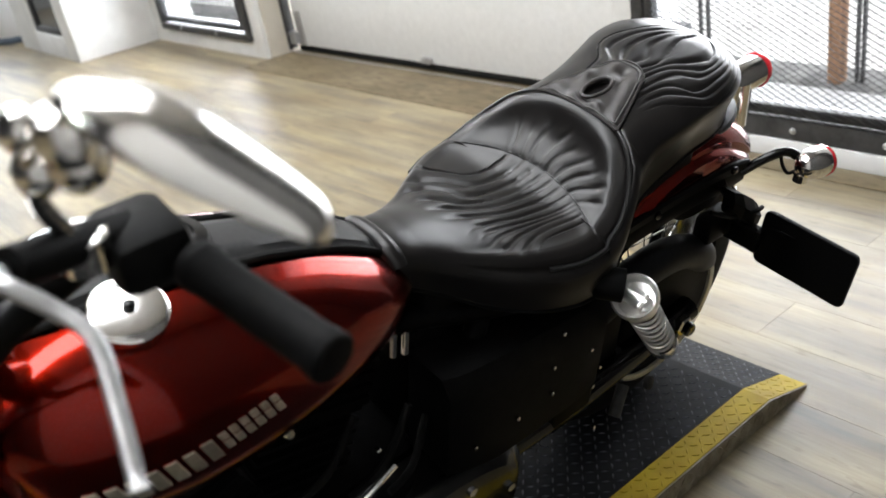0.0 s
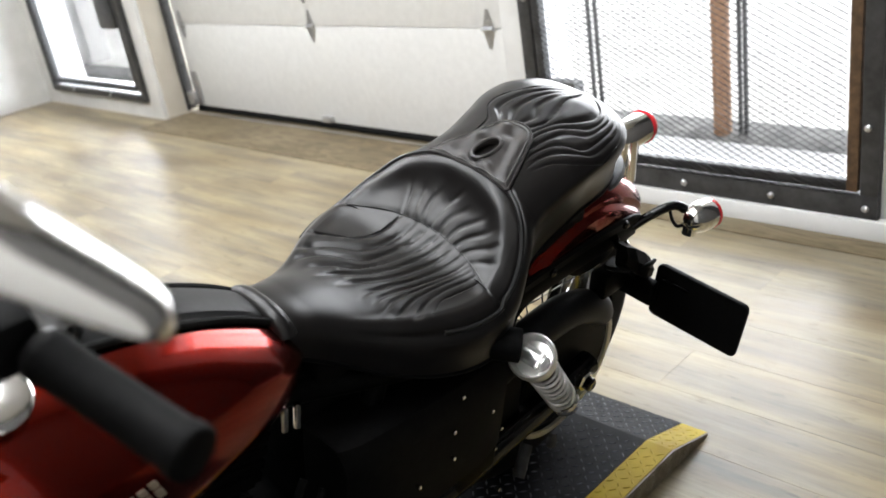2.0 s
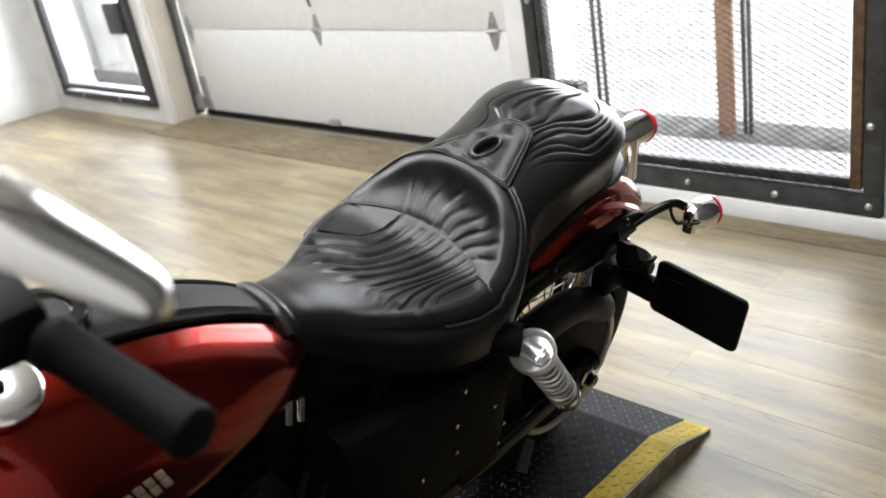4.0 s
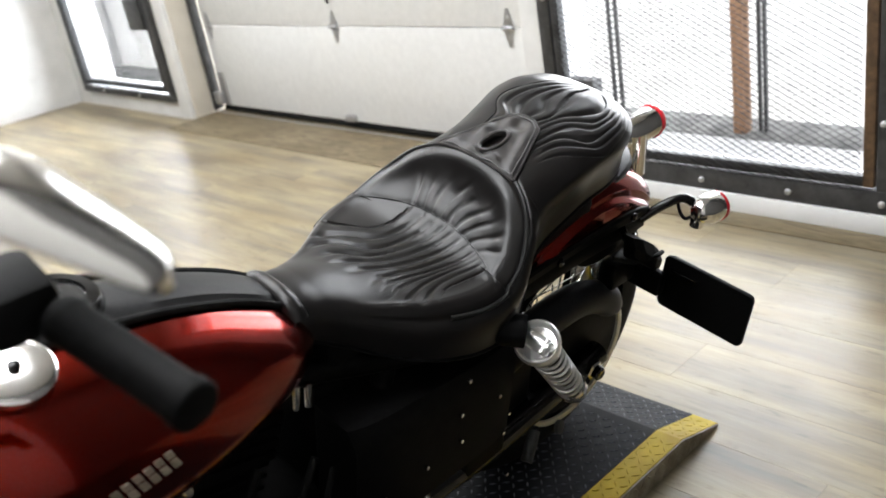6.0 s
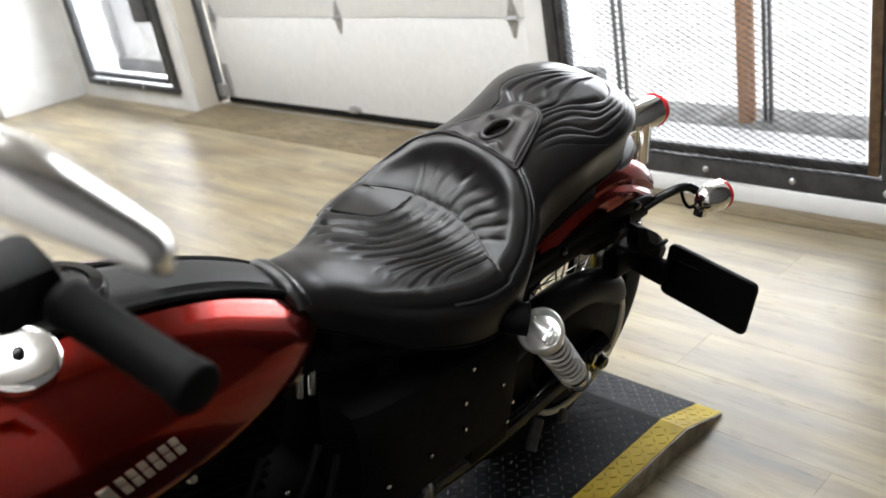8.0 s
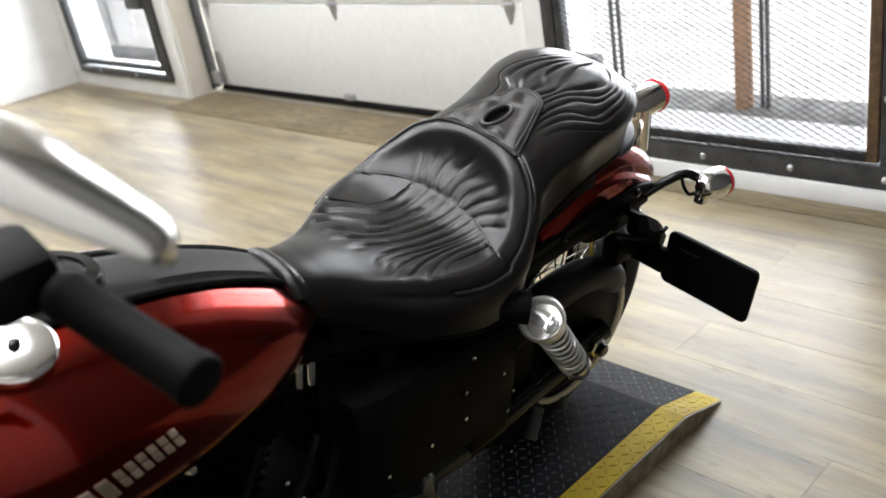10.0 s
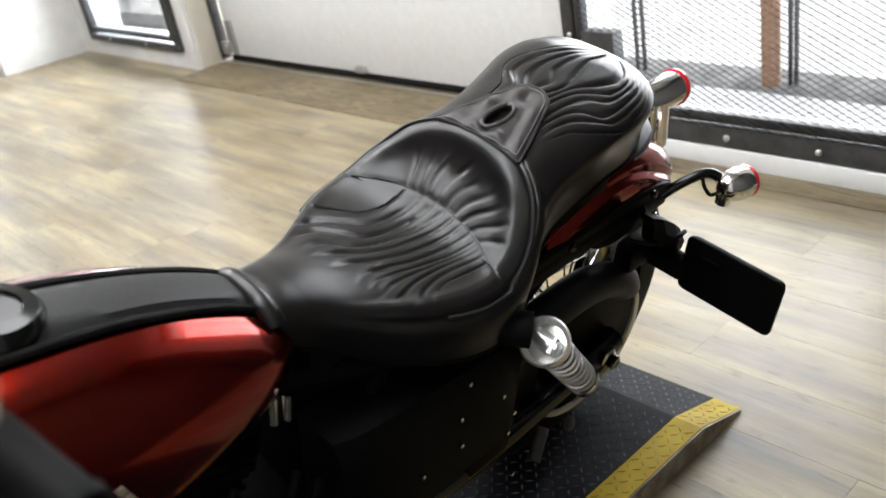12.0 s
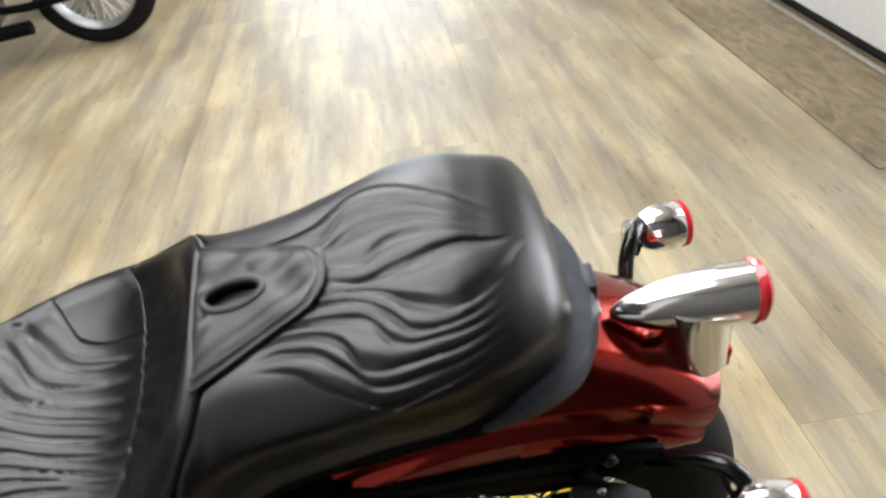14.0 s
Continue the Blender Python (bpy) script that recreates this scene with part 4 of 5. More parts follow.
part("oil_tank", box((-0.19, -0.62, 0.36), (0.085, -0.29, 0.62), 0.03), M["black_satin"], bike)
part("seat_pan", box((-0.10, -0.60, 0.63), (0.10, 0.02, 0.70), 0.02), M["plastic"], bike)

# engine
eng = thing("engine", "", "")
eng.parent = bike
part("crankcase", box((-0.15, -1.10, 0.19), (0.12, -0.60, 0.42), 0.05), M["black_satin"], eng)
rows = []
for k in range(11):
    t = k / 10
    x = 0.12 + 0.085 * t
    sh = 1 - 0.12 * t ** 3
    rows.append([(x, -0.80 + 0.36 * sh * math.copysign(abs(math.cos(a)) ** 0.6, math.cos(a)), 0.30 + 0.115 * sh * math.copysign(abs(math.sin(a)) ** 0.7, math.sin(a))) for a in (2 * math.pi * j / 40 for j in range(40))])
part("primary_cover", rings(bmesh.new(), rows), M["black_gloss"], eng, "gloss black primary cover")
for a in range(8):
    an = 2 * math.pi * a / 8
    part("cover_screw", lathe([(0, 0.008), (0.006, 0.008)], (0.203, -0.80 + 0.30 * math.cos(an), 0.30 + 0.09 * math.sin(an)), (1, 0, 0), 10), M["chrome"], eng)
for yb, lean_y in ((-0.82, 0.30), (-0.93, -0.42)):
    d = Vector((0, lean_y, 1)).normalized()
    for k in range(11):
        fins = bmesh.new()
        c = Vector((-0.01, yb, 0.40)) + d * (0.02 + 0.022 * k)
        hw = 0.085 if k < 7 else 0.095
        bmesh.ops.create_cube(fins, size=1, matrix=Matrix.Translation(c) @ Vector((0, 0, 1)).rotation_difference(d).to_matrix().to_4x4() @ Matrix.Diagonal((2 * hw, 0.17, 0.007 if k < 7 else 0.014, 1)))
        part("fin", fins, M["black_satin"], eng, smooth=False)
    part("cylinder", lathe([(0, 0.06), (0.25, 0.06)], (-0.01, yb, 0.40), d, 24), M["black_satin"], eng)
    part("rocker_cover", lathe([(0.245, 0.075), (0.285, 0.07), (0.30, 0.05)], (-0.01, yb, 0.40), d, 24), M["chrome"], eng)
ex = tube([(-0.12, -1.02, 0.45), (-0.19, -1.10, 0.35), (-0.2, -1.0, 0.24), (-0.2, -0.6, 0.22), (-0.2, 0.15, 0.24)], lambda t: 0.024 + 0.018 * (t > 0.55), 14)
part("exhaust", ex, M["black_satin"], bike, "black exhaust pipe")
for p, q in (((0.13, -0.62, 0.50), (0.17, -0.72, 0.44)), ((0.14, -0.66, 0.56), (0.16, -0.78, 0.47)), ((0.12, -0.74, 0.58), (0.14, -0.86, 0.5))):
    part("cable", tube([p, ((p[0] + q[0]) / 2 + 0.01, (p[1] + q[1]) / 2, (p[2] + q[2]) / 2 - 0.02), q], 0.006, 8), M["rubber"], bike)
for yy, zz in ((-0.675, 0.682), (-0.655, 0.675)):
    part("bracket_tip", tube([(0.128, yy, zz + 0.016), (0.134, yy - 0.006, zz - 0.018)], 0.005, 8, curved=False), M["chrome"], bike, "small chrome bracket end")
for dy, dz, rr in ((0, 0, 0.012), (0.022, -0.012, 0.009), (-0.016, 0.016, 0.008)):
    part("rocker_nut", lathe([(-0.03, rr), (0.0, rr), (0.006, rr * 0.6)], (0.165, -0.885 + dy, 0.690 + dz), (1, 0.1, 0.3), 12), M["chrome"], bike, "chrome acorn nut")
# foot peg, stand
fp = tube([(0.15, -0.72, 0.30), (0.30, -0.70, 0.32)], 0.014, 10, curved=False)
part("footpeg", fp, M["rubber"], bike)
part("passenger_peg", tube([(0.20, -0.222, 0.345), (0.22, -0.263, 0.309)], 0.011, 12, curved=False), M["peg_grey"], bike, "short grey folded peg")
part("peg_eye", lathe([(-0.006, 0.008), (-0.004, 0.013), (0.004, 0.013), (0.006, 0.008)], (0.225, -0.183, 0.345), (1, 0.2, 0.3), 18), M["peg_grey"], bike)
for p in ((0.215, -0.309, 0.31), (0.2, -0.409, 0.586), (0.2, -0.422, 0.522), (0.2, -0.418, 0.461), (0.207, -0.588, 0.47), (0.207, -0.501, 0.469), (0.2, -0.757, 0.593)):
    part("cap_bolt", lathe([(-0.006, 0.0036), (0.001, 0.0036), (0.002, 0.002)], p, (1, 0, 0.2), 12), M["chrome"], bike, "small steel cap bolt")
part("shift_rod", tube([(0.21, -0.739, 0.559), (0.22, -0.812, 0.540), (0.225, -0.93, 0.50)], 0.0045, 8), M["chrome"], bike, "thin chrome shift rod")
part("peg_bracket", box((0.145, -0.36, 0.28), (0.165, -0.26, 0.38), 0.006), M["black_satin"], bike)
part("stand", tube([(0.14, -0.62, 0.22), (0.22, -0.60, 0.12), (0.293, -0.56, -0.086)], 0.011, 10), M["chrome"], bike, "chrome side stand")
part("shift_lever", tube([(0.21, -0.95, 0.30), (0.22, -1.08, 0.33), (0.24, -1.15, 0.36)], 0.007, 8), M["chrome"], bike)

# ---- fuel tank ----
tank = thing("fuel_tank", "", "")
tank.parent = bike
tank.matrix_basis = pose(0.018, 0, 0)
T_TOP = [(-1.17, 0.80), (-1.14, 0.85), (-1.08, 0.885), (-1.0, 0.895), (-0.88, 0.878), (-0.76, 0.84), (-0.68, 0.80), (-0.63, 0.765), (-0.605, 0.735)]
T_BOT = [(-1.17, 0.73), (-1.12, 0.67), (-1.0, 0.635), (-0.85, 0.632), (-0.7, 0.655), (-0.605, 0.695)]
T_W = [(-1.17, 0.05), (-1.15, 0.10), (-1.10, 0.145), (-1.0, 0.168), (-0.9, 0.166), (-0.8, 0.152), (-0.7, 0.125), (-0.64, 0.098), (-0.61, 0.07), (-0.605, 0.05)]


def tank_pt(y, a):
    """A point of the tank's skin: a runs from the bottom (-90 degrees) over the left side to the top (90)."""
    w, zt, zb = ease(y, T_W), ease(y, T_TOP), ease(y, T_BOT)
    zm = zb + 0.42 * (zt - zb)
    c, s = math.cos(a), math.sin(a)
    x = w * abs(c) ** (0.80 if s > 0 else 0.76)
    z = zm + (zt - zm) * abs(s) ** 0.80 if s > 0 else zm - (zm - zb) * abs(s) ** 0.8
    return Vector((x, y, z))


def tank_half(sg):
    bm = bmesh.new()
    rows = []
    for k in range(49):
        y = -1.17 + 0.565 * k / 48
        rows.append([Vector((sg * p.x, p.y, p.z)) for p in (tank_pt(y, radians(-90 + 180 * j / 32)) for j in range(33))])
    vs = [[bm.verts.new(p) for p in r] for r in rows]
    for r, q in zip(vs, vs[1:]):
        for j in range(32):
            bm.faces.new((r[j], r[j + 1], q[j + 1], q[j]) if sg < 0 else (r[j], q[j], q[j + 1], r[j + 1]))
    bmesh.ops.remove_doubles(bm, verts=bm.verts, dist=1e-5)
    for r in (vs[0], vs[-1]):
        good = [v for v in r if v.is_valid]
        if len(good) > 2:
            bm.faces.new(good)
    bmesh.ops.recalc_face_normals(bm, faces=bm.faces)
    return bm


part("tank_shell", tank_half(1), M["red"], tank, "dark red painted tank half")
part("tank_shell", tank_half(-1), M["red"], tank, "dark red painted tank half")

# console strip down the middle
rows = []
for k in range(34):
    y = -1.10 + 0.49 * k / 33
    zt = ease(y, T_TOP) + 0.006
    hw = ease(y, [(-1.10, 0.02), (-1.05, 0.042), (-0.9, 0.052), (-0.75, 0.044), (-0.61, 0.043)])
    rows.append([(hw * u, y, zt - 0.010 * abs(u) ** 3 + (0.006 if abs(u) < 0.8 else 0.0)) for u in (-1, -0.85, -0.7, -0.4, 0, 0.4, 0.7, 0.85, 1)] + [(hw * 0.98, y, zt - 0.035), (-hw * 0.98, y, zt - 0.035)])
part("console", rings(bmesh.new(), rows), M["leather_flat"], tank, "black leather-covered console")
for s in (1, -1):
    pts = [(s * ease(y, [(-1.10, 0.02), (-1.05, 0.043), (-0.9, 0.053), (-0.75, 0.045), (-0.61, 0.044)]), y, ease(y, T_TOP) + 0.002) for y in (-1.10, -1.05, -1.0, -0.9, -0.8, -0.7, -0.64, -0.615)]
    part("console_trim", tube(pts, 0.0055, 8), M["rubber"], tank, "black rubber edge trim")
part("gauge", lathe([(-0.02, 0.05), (0.012, 0.05), (0.02, 0.044), (0.022, 0.03), (0.018, 0.028)], (0, -0.905, 0.888), (0, 0.2, 1), 36), M["black_gloss"], tank, "black gauge pod")

# fuel caps
for s in (1, -1):
    cap = thing("fuel_cap", "", "")
    cap.parent = tank
    cp = Vector((s * 0.078, -0.985, 0.896))
    ax = Vector((s * 0.34, 0.08, 1))
    part("disc", lathe([(-0.02, 0.030), (-0.002, 0.034), (0.002, 0.0400), (0.005, 0.0410), (0.0070, 0.0395), (0.0082, 0.0365), (0.0092, 0.030), (0.0100, 0.022), (0.0106, 0.012), (0.0108, 0.004)], cp, ax, 44), M["chrome"], cap, "chrome fuel cap")
    part("lock", lathe([(0.010, 0.0065), (0.0150, 0.0065), (0.0162, 0.0045)], cp, ax, 20), M["black_gloss"], cap)

# raised badge: plain champagne bars of the letters' size
for s in (1, -1):
    bd = thing("tank_badge", "", "")
    bd.parent = tank
    for k in range(13):
        big = k < 7
        y = -1.085 + 0.0200 * k if big else -0.947 + 0.0135 * (k - 7)
        a0 = radians(-5 + 42 * (y + 1.085))
        p = tank_pt(y, a0)
        q = tank_pt(y, a0 + radians(16))
        nrm = (tank_pt(y + 0.01, a0) - p).cross(q - p).normalized()
        if nrm.x < 0:
            nrm = -nrm
        up = (q - p).normalized()
        fw = up.cross(nrm).normalized()
        m = Matrix((fw, up, nrm)).transposed().to_4x4()
        m.translation = p + up * 0.010 + nrm * 0.0005
        bm = bmesh.new()
        for lo, hi in ([(-0.015, 0.015)] if big else [(-0.013, -0.001), (0.002, 0.013)]):
            hw = 0.0072 if big else 0.005
            box((-hw, lo, -0.002), (hw, hi, 0.0035), 0.0012, bm, 1)
        bm.transform(Matrix(((1, -0.35, 0, 0), (0, 1, 0, 0), (0, 0, 1, 0), (0, 0, 0, 1))))
        bm.transform(m)
        if s < 0:
            bm.transform(Matrix.Diagonal((-1, 1, 1, 1)))
            bmesh.ops.reverse_faces(bm, faces=bm.faces)
        part("badge_bar", bm, M["champagne"], bd, smooth=False)

# ---- seat ----
seat = thing("seat", "", "")
seat.parent = bike
seat.matrix_basis = pose(0.029, 0, 0)
S_W = [(-0.64, 0.0449), (-0.625, 0.0597), (-0.58, 0.0768), (-0.52, 0.1139), (-0.45, 0.1645), (-0.38, 0.1978), (-0.31, 0.1959), (-0.26, 0.1664), (-0.235, 0.1465), (-0.19, 0.1358), (-0.1, 0.1428), (-0.04, 0.1499), (0.0, 0.1448), (0.036, 0.131), (0.062, 0.117), (0.08, 0.096), (0.09, 0.073), (0.0965, 0.048), (0.1, 0.022)]
S_TOP = [(-0.64, 0.7689), (-0.62, 0.7815), (-0.58, 0.7726), (-0.52, 0.7534), (-0.45, 0.7374), (-0.38, 0.7329), (-0.33, 0.7436), (-0.28, 0.7849), (-0.25, 0.8231), (-0.235, 0.8369), (-0.2, 0.8459), (-0.1, 0.868), (-0.01, 0.8803), (0.0228, 0.877), (0.05, 0.871), (0.071, 0.86), (0.083, 0.843), (0.0915, 0.814), (0.0965, 0.785), (0.1, 0.762)]
S_BOT = [(-0.64, 0.7318), (-0.58, 0.6974), (-0.5, 0.6541), (-0.4, 0.6327), (-0.3, 0.6463), (-0.2, 0.7134), (-0.1, 0.7518), (0.0, 0.7616), (0.0665, 0.7611), (0.1000, 0.754)]
S_MID = [(-0.64, -0.0006), (-0.52, -0.0017), (-0.4, -0.0097), (-0.3, -0.0087), (-0.22, 0.0014), (-0.12, 0.0023), (0.0285, -0.0155), (0.0665, -0.0268), (0.1000, -0.0299)]
S_POW = [(-0.64, 0.4853), (-0.3, 0.4744), (-0.2, 0.3889), (0.0422, 0.381), (0.0902, 0.3539), (0.1000, 0.4752)]


def bump01(x, lo, hi, soft):
    a = min(max((x - lo) / soft, 0), 1)
    b = min(max((hi - x) / soft, 0), 1)
    a, b = a * a * (3 - 2 * a), b * b * (3 - 2 * b)
    return a * b


def pleat(q):
    """A row of soft rolls with narrow valleys."""
    return 0.35 - abs(math.cos(math.pi * q)) ** 4.5


# Stitched fold lines of the rider's bowl, from right to left: rows of (y, x) from the front to the seam.
BOWL_FOLDS = [
    [(-0.53, -0.165), (-0.45, -0.150), (-0.425, -0.130), (-0.388, -0.072), (-0.32, -0.055)],
    [(-0.53, -0.128), (-0.457, -0.104), (-0.414, -0.052), (-0.388, -0.036), (-0.32, -0.024)],
    [(-0.53, -0.095), (-0.468, -0.082), (-0.429, -0.026), (-0.396, -0.012), (-0.32, 0.000)],
    [(-0.53, -0.050), (-0.483, -0.048), (-0.447, -0.012), (-0.408, 0.003), (-0.32, 0.024)],
    [(-0.53, -0.026), (-0.481, -0.016), (-0.45, 0.004), (-0.42, 0.018), (-0.32, 0.044)],
    [(-0.53, 0.008), (-0.483, 0.012), (-0.44, 0.030), (-0.407, 0.042), (-0.32, 0.064)],
    [(-0.534, 0.040), (-0.507, 0.052), (-0.483, 0.044), (-0.44, 0.050), (-0.407, 0.062), (-0.32, 0.083)],
    [(-0.534, 0.064), (-0.500, 0.070), (-0.475, 0.061), (-0.44, 0.066), (-0.407, 0.076), (-0.32, 0.100)],
    [(-0.534, 0.080), (-0.490, 0.086), (-0.464, 0.078), (-0.43, 0.080), (-0.39, 0.088), (-0.32, 0.106)],
    [(-0.534, 0.095), (-0.475, 0.104), (-0.445, 0.095), (-0.418, 0.094), (-0.38, 0.098), (-0.32, 0.116)],
    [(-0.534, 0.112), (-0.460, 0.121), (-0.434, 0.112), (-0.41, 0.108), (-0.38, 0.110), (-0.32, 0.126)],
    [(-0.534, 0.132), (-0.450, 0.138), (-0.430, 0.130), (-0.405, 0.122), (-0.37, 0.128), (-0.32, 0.140)],
]
# Fold lines of the passenger pad, from right to left; a smooth leaf lies between the fifth and the sixth.
PAD_FOLDS = [
    [(-0.15, -0.060), (-0.125, -0.066), (-0.09, -0.092), (-0.057, -0.088), (-0.02, -0.058), (0.03, -0.020)],
    [(-0.15, -0.036), (-0.12, -0.040), (-0.095, -0.067), (-0.047, -0.057), (-0.008, -0.027), (0.03, 0.000)],
    [(-0.15, -0.018), (-0.12, -0.022), (-0.082, -0.038), (-0.04, -0.029), (0.0, -0.006), (0.03, 0.010)],
    [(-0.15, -0.004), (-0.114, -0.006), (-0.084, 0.002), (-0.057, -0.011), (-0.021, -0.004), (0.025, 0.015)],
    [(-0.15, 0.008), (-0.116, 0.013), (-0.086, 0.026), (-0.055, 0.023), (-0.005, 0.016), (0.055, 0.025)],
    [(-0.15, 0.018), (-0.112, 0.026), (-0.077, 0.039), (-0.049, 0.063), (-0.018, 0.082), (0.021, 0.070), (0.055, 0.036)],
    [(-0.15, 0.028), (-0.112, 0.035), (-0.088, 0.046), (-0.066, 0.067), (-0.05, 0.089), (-0.003, 0.092), (0.032, 0.072)],
    [(-0.16, 0.044), (-0.112, 0.053), (-0.084, 0.064), (-0.066, 0.092), (-0.027, 0.101), (0.006, 0.098), (0.04, 0.078)],
    [(-0.16, 0.054), (-0.129, 0.062), (-0.11, 0.075), (-0.092, 0.105), (-0.04, 0.114), (0.0, 0.110), (0.04, 0.088)],
    [(-0.16, 0.067), (-0.131, 0.077), (-0.108, 0.099), (-0.085, 0.119), (-0.035, 0.124), (0.0, 0.119), (0.04, 0.098)],
    [(-0.184, 0.078), (-0.151, 0.089), (-0.123, 0.111), (-0.081, 0.134), (-0.044, 0.136), (0.0, 0.128), (0.04, 0.108)],
]
FOLD_ROWS = {}


def fold_phase(name, folds, x, y):
    """Which roll between the fold lines x lies in at y, as a number that is whole on the lines, and the roll's width."""
    key = (name, round(y, 5))
    if key not in FOLD_ROWS:
        xs = [ease(y, f) for f in folds]
        for k in range(1, len(xs)):
            xs[k] = max(xs[k], xs[k - 1] + 0.003)
        FOLD_ROWS[key] = xs
    xs = FOLD_ROWS[key]
    if x <= xs[0] or x >= xs[-1]:
        return None, 0.0
    for k in range(len(xs) - 1):
        if x < xs[k + 1]:
            return k + (x - xs[k]) / (xs[k + 1] - xs[k]), xs[k + 1] - xs[k]
    return None, 0.0


def ring_gap(x, y):
    """How far inside the rolled rim of the rider's bowl a point lies, roughly, in metres."""
    if y < -0.34:
        f = abs(x) / (0.90 * max(ease(y, S_W), 1e-3))
        return (1 - f) * 0.17
    f = ((abs(x) / 0.176) ** 2.2 + ((y + 0.34) / 0.113) ** 2.2) ** (1 / 2.2)
    return (1 - f) * 0.14


def seam_y(x):
    return -0.312 - 1.3 * x * x


def seat_relief(x, y):
    out = 0.0
    g = ring_gap(x, y)
    front = bump01(y, -0.56, 1.0, 0.08)
    if y < -0.2:
        # the rim: a padded roll inside, a groove, and the fall to the skirt
        out += front * (0.0055 * math.exp(-((g - 0.022) / 0.014) ** 2) - 0.0035 * math.exp(-((g + 0.001) / 0.0045) ** 2))
        sy = seam_y(x)
        if g > 0:
            inside = bump01(g, 0.012, 9, 0.03)
            if y < sy:
                q, wd = fold_phase("bowl", BOWL_FOLDS, x, y)
                if q is not None:
                    amp = min(0.0054, 0.140 * wd) * (0.85 + 0.5 * noise.noise(Vector((x * 40, y * 20, 5.1))))
                    amp *= min(1.0, 0.35 + (sy - y) / 0.014) * bump01(y, -0.535 + 0.25 * max(0.0, -x - 0.03) + 0.025 * min(max((x + 0.04) / 0.07, 0), 1), 1.0, 0.05) * inside
                    out += amp * pleat(q + 0.04 * noise.noise(Vector((x * 30, y * 25, 1.7))))
            else:
                # up the back of the bowl the rolls fan out, lean over and die away
                rise = (y - sy) / 0.075
                xs = x - (x - 0.03) * 0.38 * rise - 0.020 * rise + 0.006 * math.sin(rise * 5.0 + x * 20)
                q = (xs + 0.2) / 0.0205
                amp = 0.0032 * bump01(xs, -0.075, 0.125, 0.03) * bump01(rise, -0.3, 0.72 + 0.2 * noise.noise(Vector((x * 30, 2.0, 3.0))), 0.35) * inside
                out += amp * (0.8 + 0.5 * noise.noise(Vector((x * 40, y * 22, 3.1)))) * pleat(q + 0.12 * noise.noise(Vector((x * 26, y * 30, 7.7))))
                out += 0.0022 * inside * noise.noise(Vector((x * 26, y * 34, 6.6)))
            out -= 0.0010 * math.exp(-((y - sy) / 0.0045) ** 2) * bump01(g, 0.004, 9, 0.01)
        # swelling between the nose and the bowl
        out += 0.003 * math.exp(-((x + 0.012) / 0.034) ** 2 - ((y + 0.548) / 0.036) ** 2)
    else:
        q, wd = fold_phase("pad", PAD_FOLDS, x, y)
        if q is not None:
            fade = bump01(y, -0.205, 0.066 if 4 <= q <= 5 else 0.046, 0.05) * (1.0 if x < 0.06 else bump01(y, -0.21, 9, 0.07))
            amp = min(0.0050 if 4 <= q <= 5 else 0.0036, 0.140 * wd) * (0.9 + 0.35 * noise.noise(Vector((x * 34, y * 17, 3.3))))
            out += amp * fade * pleat(q)
        out += 0.0024 * noise.noise(Vector((x * 13, y * 11, 12.2))) * bump01(y, -0.2, 0.03, 0.06)
    out += 0.0007 * noise.noise(Vector((x * 24, y * 20, 2.2))) * bump01(y, -0.60, 0.04, 0.05)
    return out


def seat_pt(y, v, off=0.0):
    """A point of the seat's skin: v from -1 (right lower edge) over the top to 1 (left lower edge)."""
    w, zt, zb = ease(y, S_W), ease(y, S_TOP), ease(y, S_BOT)
    a = v * math.pi / 2
    x = w * math.copysign(abs(math.sin(a)) ** 0.82, a)
    ca = max(math.cos(a), 0.0)
    x *= 1 - ease(y, [(-0.64, 0.0), (-0.35, 0.07), (-0.2, 0.15), (0.04, 0.15), (0.1000, 0.0)]) * max(0.0, 1 - ca / 0.45) ** 1.5
    z = zb + (zt - zb) * ca ** ease(y, S_POW)
    u = abs(x) / max(w, 1e-4)
    dish = ease(y, [(-0.64, 0.0), (-0.52, 0.002), (-0.42, 0.010), (-0.34, 0.012), (-0.26, 0.012), (-0.23, 0.0), (0.15, 0.0)])
    z += dish * (min(u, 0.85) / 0.85) ** 2 * (1 if u < 0.85 else max(0, 1 - (u - 0.85) / 0.15))
    p = Vector((x + ease(y, S_MID), y, z))
    rel = seat_relief(x, y) * (1 if ca > 0.3 else 0) + off
    n = Vector((math.sin(a) * 0.6 * (1 if abs(v) > 0.5 else 0.3), 0, max(ca, 0.05)))
    n += Vector((0, -0.9 * bump01(y, -0.375, -0.215, 0.05), 0))
    return p + n.normalized() * rel


def seat_skin(y0, y1, ny, nv=300):
    bm = bmesh.new()
    vs = []
    for k in range(ny + 1):
        y = y0 + (y1 - y0) * k / ny
        row = [bm.verts.new(seat_pt(y, -1 + 2 * j / nv)) for j in range(nv + 1)]
        vs.append(row)
    for r, q in zip(vs, vs[1:]):
        for j in range(nv):
            bm.faces.new((r[j], r[j + 1], q[j + 1], q[j]))
    for r, flip in ((vs[0], True), (vs[-1], False)):
        bm.faces.new(r if flip else r[::-1])
    bmesh.ops.recalc_face_normals(bm, faces=bm.faces)
    return bm


part("rider_cushion", seat_skin(-0.640, -0.236, 290), M["leather"], seat, "quilted black leather rider's seat")
part("passenger_pad", seat_skin(-0.2355, 0.1000, 250), M["leather"], seat, "quilted black leather passenger pad")
